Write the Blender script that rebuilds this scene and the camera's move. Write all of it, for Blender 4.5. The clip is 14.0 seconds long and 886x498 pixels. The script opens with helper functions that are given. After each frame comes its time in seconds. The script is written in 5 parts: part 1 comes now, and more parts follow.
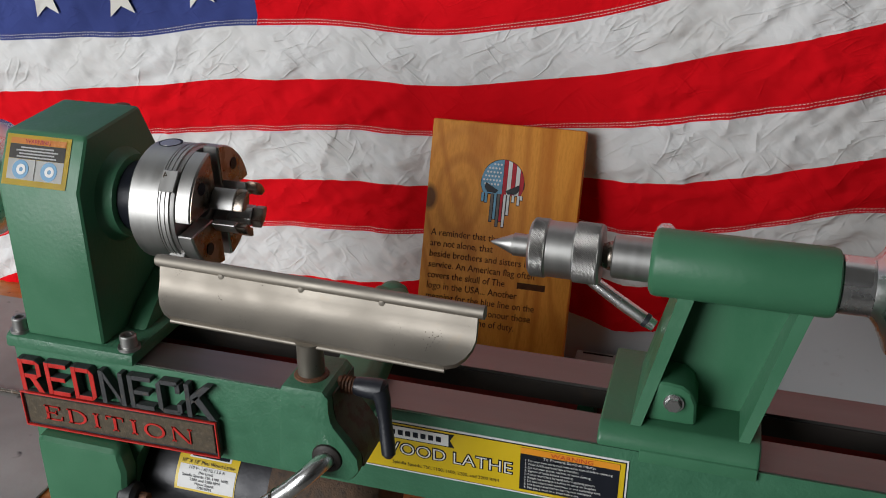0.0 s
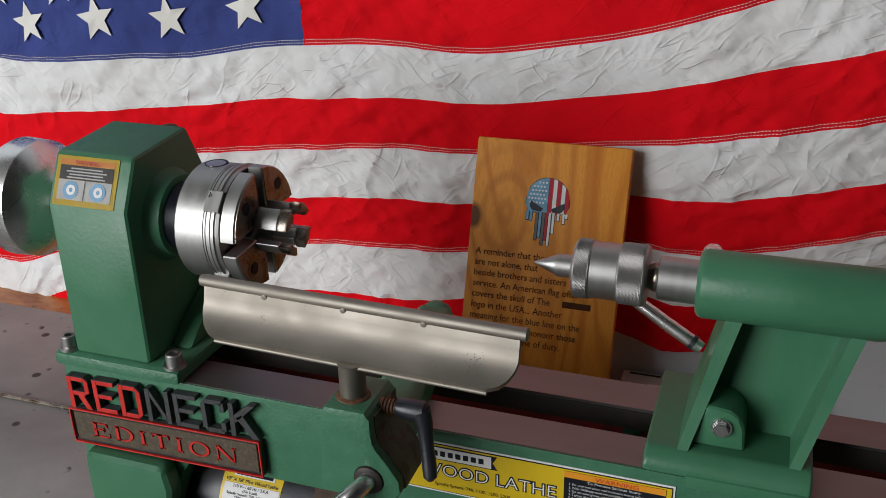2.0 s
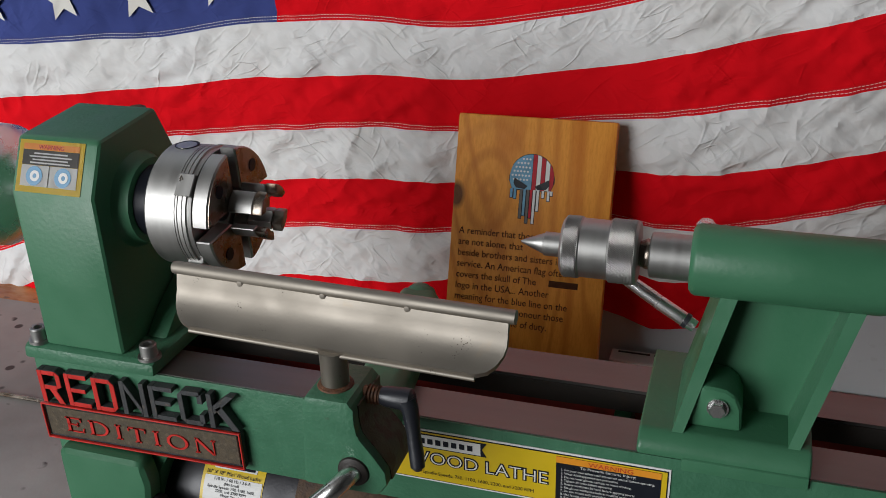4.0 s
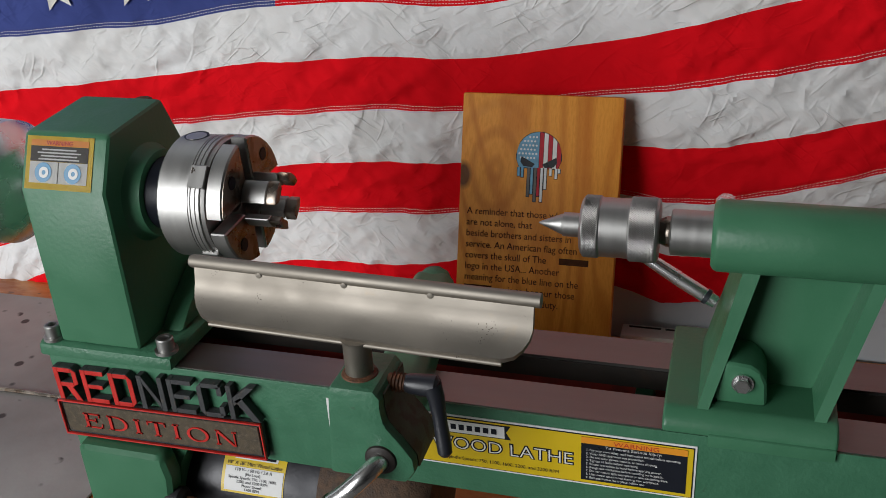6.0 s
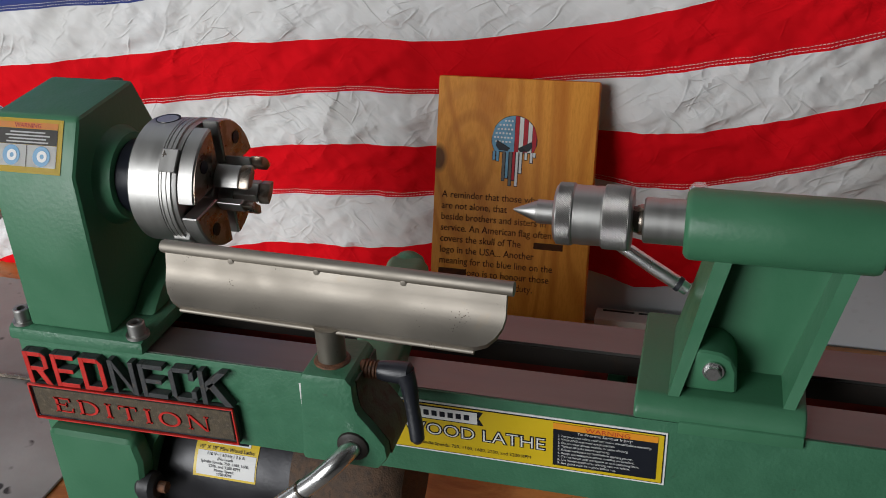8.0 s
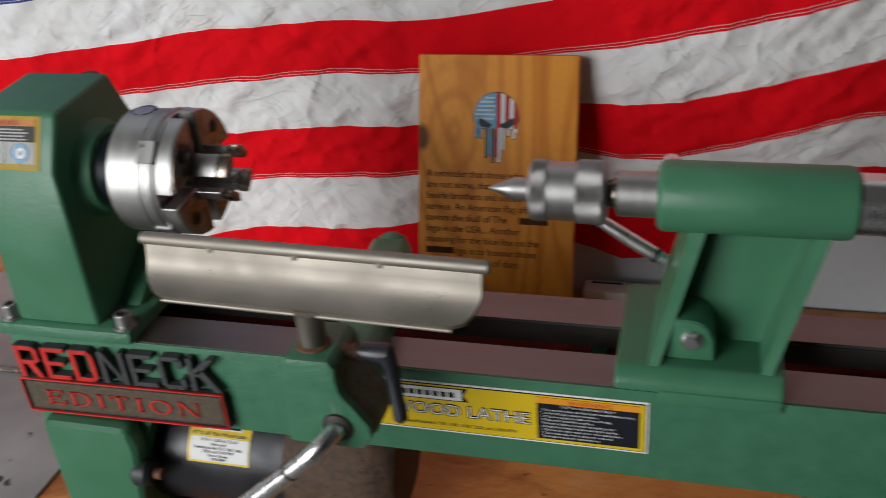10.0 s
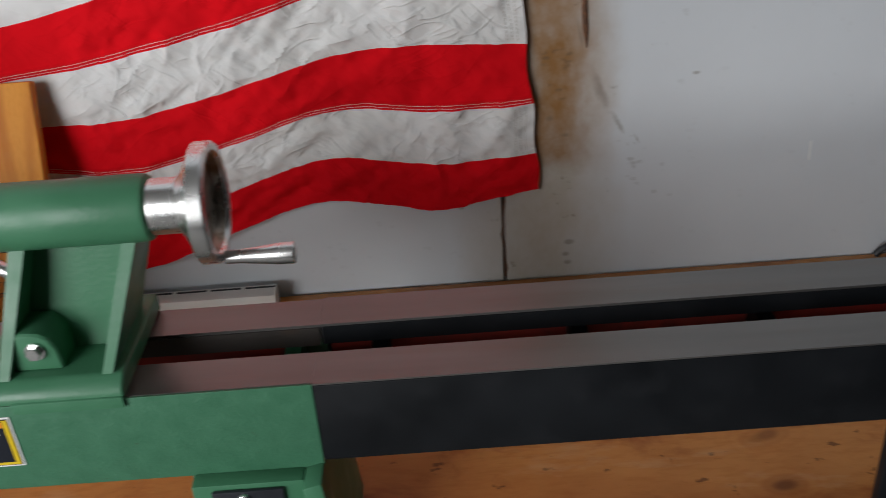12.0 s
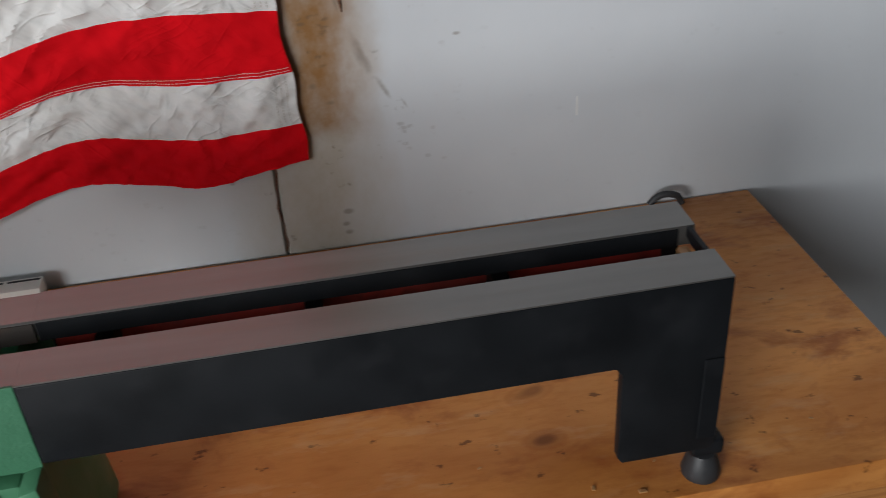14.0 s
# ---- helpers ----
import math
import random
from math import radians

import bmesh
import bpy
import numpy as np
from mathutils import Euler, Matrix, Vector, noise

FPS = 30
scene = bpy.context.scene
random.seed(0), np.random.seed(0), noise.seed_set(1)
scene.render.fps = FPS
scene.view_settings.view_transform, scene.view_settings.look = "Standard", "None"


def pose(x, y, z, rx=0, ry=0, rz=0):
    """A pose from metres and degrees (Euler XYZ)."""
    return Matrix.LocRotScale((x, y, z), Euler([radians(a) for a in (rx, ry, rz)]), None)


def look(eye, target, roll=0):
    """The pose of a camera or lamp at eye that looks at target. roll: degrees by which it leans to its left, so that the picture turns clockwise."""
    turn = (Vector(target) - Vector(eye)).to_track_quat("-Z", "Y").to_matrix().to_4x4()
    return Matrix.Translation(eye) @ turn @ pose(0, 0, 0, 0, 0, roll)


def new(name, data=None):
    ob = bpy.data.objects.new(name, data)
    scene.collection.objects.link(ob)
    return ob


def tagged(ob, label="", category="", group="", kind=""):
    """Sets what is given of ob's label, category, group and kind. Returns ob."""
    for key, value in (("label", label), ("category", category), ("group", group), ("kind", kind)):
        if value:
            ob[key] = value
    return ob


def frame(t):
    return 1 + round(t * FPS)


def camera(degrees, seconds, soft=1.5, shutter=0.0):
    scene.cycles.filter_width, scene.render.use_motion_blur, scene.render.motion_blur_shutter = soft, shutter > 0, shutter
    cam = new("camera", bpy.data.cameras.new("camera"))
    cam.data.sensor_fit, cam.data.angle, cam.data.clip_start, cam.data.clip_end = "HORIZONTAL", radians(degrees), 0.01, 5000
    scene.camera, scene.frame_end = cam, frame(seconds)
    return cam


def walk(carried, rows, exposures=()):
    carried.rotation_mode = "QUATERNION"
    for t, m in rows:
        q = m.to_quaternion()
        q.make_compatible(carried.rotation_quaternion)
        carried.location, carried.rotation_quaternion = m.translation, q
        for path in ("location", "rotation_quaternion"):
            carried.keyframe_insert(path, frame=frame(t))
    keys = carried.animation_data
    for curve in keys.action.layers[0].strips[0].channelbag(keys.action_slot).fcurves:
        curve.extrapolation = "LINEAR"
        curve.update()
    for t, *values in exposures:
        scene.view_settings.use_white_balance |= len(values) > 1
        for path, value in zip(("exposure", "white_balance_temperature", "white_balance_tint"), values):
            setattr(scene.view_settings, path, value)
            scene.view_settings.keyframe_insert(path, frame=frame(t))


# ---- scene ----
cam = camera(49.9, 14.0, soft=0.8, shutter=0.5)
PATH = [
    (0, (0.03, -0.572, 0.413), (-0.487, 1.171, -0.421), 0.1),
    (0.5, (0.029, -0.574, 0.414), (-0.485, 1.181, -0.394), 0.2),
    (1, (0.038, -0.568, 0.414), (-0.513, 1.178, -0.392), -0.9),
    (1.5, (0.034, -0.572, 0.416), (-0.56, 1.163, -0.382), -1.0),
    (2, (0.032, -0.566, 0.415), (-0.584, 1.158, -0.389), -1.1),
    (2.5, (0.032, -0.555, 0.413), (-0.594, 1.152, -0.421), -1.6),
    (2.7, (0.029, -0.553, 0.412), (-0.563, 1.162, -0.429), -1.0),
    (4.8, (0.017, -0.533, 0.402), (-0.548, 1.187, -0.45), -2.4),
    (5, (0.012, -0.531, 0.403), (-0.54, 1.177, -0.479), -2.7),
    (5.5, (0.008, -0.537, 0.405), (-0.536, 1.161, -0.499), -3.1),
    (6, (0.004, -0.541, 0.408), (-0.553, 1.162, -0.481), -3.6),
    (6.5, (0.002, -0.541, 0.41), (-0.515, 1.142, -0.538), -3.0),
    (7, (0.004, -0.541, 0.412), (-0.497, 1.153, -0.526), -2.9),
    (7.5, (0.004, -0.538, 0.412), (-0.469, 1.16, -0.533), -1.7),
    (7.7, (0.005, -0.537, 0.412), (-0.481, 1.165, -0.519), -1.9),
    (9.8, (0.005, -0.536, 0.416), (-0.537, 1.122, -0.562), -4.8),
    (10, (0.023, -0.536, 0.417), (-0.484, 1.134, -0.559), -4.9),
    (10.5, (0.12, -0.532, 0.411), (-0.315, 1.135, -0.604), -4.8),
    (11, (0.2, -0.538, 0.417), (-0.105, 1.159, -0.597), -4.7),
    (11.5, (0.277, -0.537, 0.418), (0.11, 1.176, -0.601), -5.2),
    (12, (0.326, -0.546, 0.422), (0.317, 1.183, -0.583), -4.3),
    (12.5, (0.37, -0.547, 0.42), (0.446, 1.176, -0.592), -4.5),
    (13, (0.424, -0.543, 0.412), (0.619, 1.161, -0.619), -3.8),
    (13.5, (0.455, -0.54, 0.407), (0.771, 1.12, -0.663), -3.3),
    (14, (0.444, -0.537, 0.409), (0.682, 1.128, -0.672), -3.8),
]
walk(cam, [(t, look(e, a, r)) for t, e, a, r in PATH],
     exposures=[(0, -0.30), (2.7, -0.40), (5, -0.38), (10, -0.26), (11, -0.15), (12, 0.10), (13, 0.34), (14, 0.42)])

# ---------------- light ----------------
world = bpy.data.worlds.new("world")
scene.world = world
world.use_nodes = True
wn = world.node_tree
sky = wn.nodes.new("ShaderNodeTexSky")
sky.sky_type = "NISHITA"
sky.sun_disc = False
sky.sun_elevation = radians(35)
sky.sun_rotation = radians(200)
wn.links.new(sky.outputs[0], wn.nodes["Background"].inputs[0])
wn.nodes["Background"].inputs[1].default_value = 0.05


def area(name, m, w, h, watts, color):
    lamp = bpy.data.lights.new(name, "AREA")
    lamp.shape, lamp.size, lamp.size_y, lamp.energy, lamp.color = "RECTANGLE", w, h, watts, color
    ob = new(name, lamp)
    ob.matrix_world = m
    return ob


# daylight through the wide garage door opening, front left of the bench
area("door_daylight", look((-2.50, -2.96, 0.95), (-2.50, 0.0, 0.95)), 2.8, 2.3, 212, (0.965, 0.980, 1.0))


# ---------------- materials ----------------
def mat(name, color, rough=0.5, metal=0.0, scale=40.0, var=0.15, fine=400.0, bump=0.1, stretch=(1, 1, 1), second=None, amount=0.5, thresh=0.55, rvar=0.12, coat=0.0, dist=0.001, spec=0.5, pits=0.0):
    """A surface with blotches and grain: color varied by var, a second color in patches, bump from fine noise."""
    m = bpy.data.materials.new(name)
    m.use_nodes = True
    n, ln = m.node_tree.nodes, m.node_tree.links
    bs = n["Principled BSDF"]
    tc = n.new("ShaderNodeTexCoord")
    mp = n.new("ShaderNodeMapping")
    mp.inputs["Scale"].default_value = stretch
    ln.new(tc.outputs["Object"], mp.inputs[0])
    big = n.new("ShaderNodeTexNoise")
    big.inputs["Scale"].default_value, big.inputs["Detail"].default_value = scale, 5
    small = n.new("ShaderNodeTexNoise")
    small.inputs["Scale"].default_value, small.inputs["Detail"].default_value = fine, 3
    ln.new(mp.outputs[0], big.inputs[0]), ln.new(mp.outputs[0], small.inputs[0])
    hsv = n.new("ShaderNodeHueSaturation")
    hsv.inputs["Color"].default_value = (*color, 1)
    rng = n.new("ShaderNodeMapRange")
    rng.inputs[1].default_value, rng.inputs[2].default_value = 0.3, 0.7
    rng.inputs[3].default_value, rng.inputs[4].default_value = 1 - var, 1 + var
    ln.new(big.outputs[0], rng.inputs[0]), ln.new(rng.outputs[0], hsv.inputs["Value"])
    out = hsv.outputs[0]
    if second:
        mix = n.new("ShaderNodeMixRGB")
        ramp = n.new("ShaderNodeMapRange")
        ramp.inputs[1].default_value, ramp.inputs[2].default_value = thresh, thresh + 0.12
        ramp.inputs[3].default_value, ramp.inputs[4].default_value = 0, amount
        patch = n.new("ShaderNodeTexNoise")
        patch.inputs["Scale"].default_value, patch.inputs["Detail"].default_value = scale * 1.7, 8
        ln.new(mp.outputs[0], patch.inputs[0])
        ln.new(patch.outputs[0], ramp.inputs[0]), ln.new(ramp.outputs[0], mix.inputs[0])
        ln.new(out, mix.inputs[1])
        mix.inputs[2].default_value = (*second, 1)
        out = mix.outputs[0]
    if pits:
        # small dark pits that come in clusters
        vo = n.new("ShaderNodeTexVoronoi")
        vo.inputs["Scale"].default_value = pits
        ln.new(tc.outputs["Object"], vo.inputs[0])
        hole, where, both = n.new("ShaderNodeMapRange"), n.new("ShaderNodeMapRange"), n.new("ShaderNodeMath")
        hole.inputs[1].default_value, hole.inputs[2].default_value = 0.30, 0.18
        where.inputs[1].default_value, where.inputs[2].default_value = 0.59, 0.66
        cluster = n.new("ShaderNodeTexNoise")
        cluster.inputs["Scale"].default_value, cluster.inputs["Detail"].default_value = pits * 0.09, 3
        ln.new(tc.outputs["Object"], cluster.inputs[0])
        ln.new(vo.outputs[0], hole.inputs[0]), ln.new(cluster.outputs[0], where.inputs[0])
        both.operation = "MULTIPLY"
        ln.new(hole.outputs[0], both.inputs[0]), ln.new(where.outputs[0], both.inputs[1])
        pit = n.new("ShaderNodeMixRGB")
        ln.new(both.outputs[0], pit.inputs[0]), ln.new(out, pit.inputs[1])
        pit.inputs[2].default_value = (0.05, 0.035, 0.025, 1)
        out = pit.outputs[0]
    ln.new(out, bs.inputs["Base Color"])
    rr = n.new("ShaderNodeMapRange")
    rr.inputs[1].default_value, rr.inputs[2].default_value = 0.3, 0.7
    rr.inputs[3].default_value, rr.inputs[4].default_value = max(0.02, rough - rvar), min(1, rough + rvar)
    ln.new(big.outputs[0], rr.inputs[0]), ln.new(rr.outputs[0], bs.inputs["Roughness"])
    bs.inputs["Metallic"].default_value = metal
    if coat:
        bs.inputs["Coat Weight"].default_value = coat
    bs.inputs["Specular IOR Level"].default_value = spec
    if bump:
        bp = n.new("ShaderNodeBump")
        bp.inputs["Strength"].default_value, bp.inputs["Distance"].default_value = bump, dist
        ln.new(small.outputs[0], bp.inputs["Height"]), ln.new(bp.outputs[0], bs.inputs["Normal"])
    return m


GREEN = mat("green_machine_enamel", (0.050, 0.172, 0.090), 0.40, 0, 22, 0.06, 260, 0.35, second=(0.058, 0.180, 0.10), amount=0.25, thresh=0.58, dist=0.0006, spec=0.4)
GREEN_WORN = mat("chipped_green_enamel", (0.050, 0.166, 0.092), 0.42, 0, 60, 0.08, 320, 0.5, second=(0.05, 0.035, 0.025), amount=0.8, thresh=0.67, dist=0.0010, spec=0.4)
BLACK_CAST = mat("black_machine_enamel", (0.006, 0.007, 0.0085), 0.5, 0, 14, 0.3, 300, 0.10, second=(0.012, 0.013, 0.015), amount=0.5, spec=0.2)
RAIL = mat("ground_steel_way", (0.215, 0.207, 0.198), 0.36, 0.8, 30, 0.14, 900, 0.12, stretch=(0.12, 1, 1), second=(0.22, 0.18, 0.155), amount=0.3, thresh=0.55, rvar=0.08, dist=0.0003)
# brown of the rail sides, taken near black for the shade in the slot
RAIL_SIDE = mat("shaded_rail_side", (0.026, 0.021, 0.018), 0.6, 0.2, 25, 0.3, 300, 0.2, second=(0.04, 0.024, 0.016), amount=0.6)
STEEL = mat("turned_steel", (0.43, 0.425, 0.41), 0.45, 1.0, 40, 0.06, 500, 0.10, stretch=(4, 0.4, 0.4), second=(0.42, 0.37, 0.30), amount=0.4, thresh=0.64, rvar=0.05, dist=0.0003)
STEEL_DARK = mat("dark_brown_steel", (0.30, 0.26, 0.22), 0.3, 1.0, 50, 0.25, 500, 0.15, second=(0.16, 0.10, 0.06), amount=0.7, thresh=0.5, dist=0.0004)
KNURL = mat("knurled_steel", (0.36, 0.35, 0.335), 0.42, 1.0, 60, 0.15, 700, 0.3, dist=0.0005)
NICKEL = mat("worn_nickel_plate", (0.31, 0.282, 0.242), 0.58, 1.0, 26, 0.10, 420, 0.15, second=(0.34, 0.27, 0.19), amount=0.6, thresh=0.66, rvar=0.1, dist=0.0004, pits=640)
CHROME = mat("polished_chrome", (0.78, 0.78, 0.77), 0.27, 1.0, 40, 0.05, 300, 0.04, rvar=0.05, dist=0.0003)
RUST = mat("rust_and_grease", (0.13, 0.055, 0.025), 0.7, 0, 200, 0.5, 900, 0.6, second=(0.03, 0.02, 0.015), amount=0.8)
PLASTIC = mat("black_plastic", (0.018, 0.02, 0.026), 0.4, 0, 30, 0.2, 500, 0.15)
RUBBER = mat("black_rubber", (0.02, 0.021, 0.023), 0.55, 0, 40, 0.25, 400, 0.2)
MOTOR = mat("black_motor_shell", (0.02, 0.02, 0.024), 0.4, 0.2, 30, 0.3, 300, 0.15)
MOTOR_DUST = mat("dusty_brown_motor_bell", (0.085, 0.05, 0.03), 0.75, 0, 120, 0.45, 700, 0.6, second=(0.03, 0.02, 0.015), amount=0.7)
YELLOW = mat("yellow_label_print", (0.66, 0.46, 0.008), 0.4, 0, 30, 0.05, 300, 0.03)
ORANGE = mat("orange_label_print", (0.78, 0.30, 0.02), 0.35, 0, 30, 0.05, 300, 0.03)
INK = mat("black_label_print", (0.012, 0.014, 0.02), 0.35, 0, 30, 0.1, 300, 0.03, spec=0.2)
GREYINK = mat("grey_label_print", (0.13, 0.12, 0.11), 0.45, 0, 60, 0.2, 300, 0.05, spec=0.2)
WHITEINK = mat("white_label_print", (0.74, 0.74, 0.72), 0.4, 0, 30, 0.04, 300, 0.03, spec=0.2)
BLUEINK = mat("blue_label_print", (0.08, 0.25, 0.42), 0.4, 0, 60, 0.1, 300, 0.03)
REDINK = mat("red_label_print", (0.5, 0.03, 0.02), 0.4, 0, 60, 0.1, 300, 0.03)
REDPAINT = mat("red_badge_paint", (0.55, 0.022, 0.016), 0.4, 0, 80, 0.15, 600, 0.2, second=(0.12, 0.02, 0.015), amount=0.5, thresh=0.66)
CHARCOAL = mat("dusty_charcoal_badge", (0.04, 0.042, 0.044), 0.6, 0, 120, 0.3, 900, 0.5, second=(0.13, 0.10, 0.07), amount=0.45, thresh=0.58)
BADGE_FIELD = mat("sawdust_brown_badge_field", (0.085, 0.066, 0.042), 0.8, 0, 150, 0.3, 1200, 0.7, second=(0.17, 0.13, 0.09), amount=0.5, thresh=0.55)
BURNT = mat("burnt_lettering", (0.075, 0.026, 0.010), 0.8, 0, 120, 0.4, 900, 0.4, spec=0.2)
PINE_END = mat("pine_board_edge", (0.36, 0.19, 0.07), 0.5, 0, 30, 0.2, 500, 0.2, stretch=(1, 1, 0.1))
WHITE_PLASTIC = mat("white_plastic", (0.78, 0.77, 0.73), 0.4, 0, 20, 0.06, 300, 0.05)
DARKSLOT = mat("dark_slot", (0.02, 0.02, 0.02), 0.7, 0, 30, 0.1, 300, 0)
CONCRETE = mat("garage_concrete", (0.19, 0.185, 0.175), 0.85, 0, 3, 0.2, 80, 0.3, second=(0.12, 0.11, 0.10), amount=0.6)
# for the unseen ceiling and walls; kept dark so that little light bounces back
UNSEEN_SHELL = mat("unseen_dark_shell", (0.11, 0.105, 0.10), 0.8, 0, 2, 0.12, 60, 0.15)
# bright steel tone for the reflection inside the chuck key hole
BORE_GLINT = mat("bore_glint_steel", (0.7, 0.68, 0.62), 0.3, 1, 30, 0.1, 300, 0.1)
RED_OXIDE = mat("red_oxide_primer", (0.24, 0.014, 0.009), 0.8, 0, 20, 0.3, 200, 0.2, second=(0.05, 0.01, 0.008), amount=0.5)
GRIMY_GREEN = mat("grimy_green_enamel", (0.06, 0.075, 0.045), 0.6, 0, 70, 0.35, 500, 0.5, second=(0.045, 0.025, 0.015), amount=0.85, thresh=0.48)


def nodes_of(name):
    m = bpy.data.materials.new(name)
    m.use_nodes = True
    return m, m.node_tree.nodes, m.node_tree.links, m.node_tree.nodes["Principled BSDF"]


def noise_node(n, ln, vec, scale, detail=4, rough=0.5, distort=0.0):
    t = n.new("ShaderNodeTexNoise")
    t.inputs["Scale"].default_value, t.inputs["Detail"].default_value = scale, detail
    t.inputs["Roughness"].default_value, t.inputs["Distortion"].default_value = rough, distort
    ln.new(vec, t.inputs[0])
    return t.outputs[0]


def turned_map(n, ln, turn, scale, loc):
    """Coordinates turned in the upright plane first, stretched after."""
    a, b = n.new("ShaderNodeMapping"), n.new("ShaderNodeMapping")
    tc = n.new("ShaderNodeTexCoord")
    a.inputs["Rotation"].default_value = (0, radians(turn), 0)
    b.inputs["Scale"].default_value, b.inputs["Location"].default_value = scale, loc
    ln.new(tc.outputs["Object"], a.inputs[0]), ln.new(a.outputs[0], b.inputs[0])
    return b.outputs[0]


def mapped(n, ln, scale=(1, 1, 1), loc=(0, 0, 0), rot=(0, 0, 0)):
    tc, mp = n.new("ShaderNodeTexCoord"), n.new("ShaderNodeMapping")
    mp.inputs["Scale"].default_value, mp.inputs["Location"].default_value = scale, loc
    mp.inputs["Rotation"].default_value = [radians(a) for a in rot]
    ln.new(tc.outputs["Object"], mp.inputs[0])
    return mp.outputs[0]


def ramp_node(n, ln, fac, stops):
    r = n.new("ShaderNodeValToRGB")
    e = r.color_ramp.elements
    while len(e) < len(stops):
        e.new(0.5)
    for k, (p, c) in enumerate(stops):
        e[k].position, e[k].color = p, (*c, 1)
    ln.new(fac, r.inputs[0])
    return r.outputs[0]


def mix_node(n, ln, fac, a, b, mode="MIX"):
    m = n.new("ShaderNodeMixRGB")
    m.blend_type = mode
    for k, v in ((0, fac), (1, a), (2, b)):
        if isinstance(v, (int, float)):
            m.inputs[k].default_value = v
        elif isinstance(v, tuple):
            m.inputs[k].default_value = (*v, 1)
        else:
            ln.new(v, m.inputs[k])
    return m.outputs[0]


def range_node(n, ln, v, a, b, c=0.0, d=1.0):
    r = n.new("ShaderNodeMapRange")
    for k, x in enumerate((a, b, c, d)):
        r.inputs[k + 1].default_value = x
    ln.new(v, r.inputs[0])
    return r.outputs[0]


def math_node(n, ln, op, a, b):
    m = n.new("ShaderNodeMath")
    m.operation = op
    for k, v in ((0, a), (1, b)):
        if isinstance(v, (int, float)):
            m.inputs[k].default_value = v
        else:
            ln.new(v, m.inputs[k])
    return m.outputs[0]


def bump_node(n, ln, bs, height, strength, dist):
    b = n.new("ShaderNodeBump")
    b.inputs["Strength"].default_value, b.inputs["Distance"].default_value = strength, dist
    ln.new(height, b.inputs["Height"])
    ln.new(b.outputs[0], bs.inputs["Normal"])


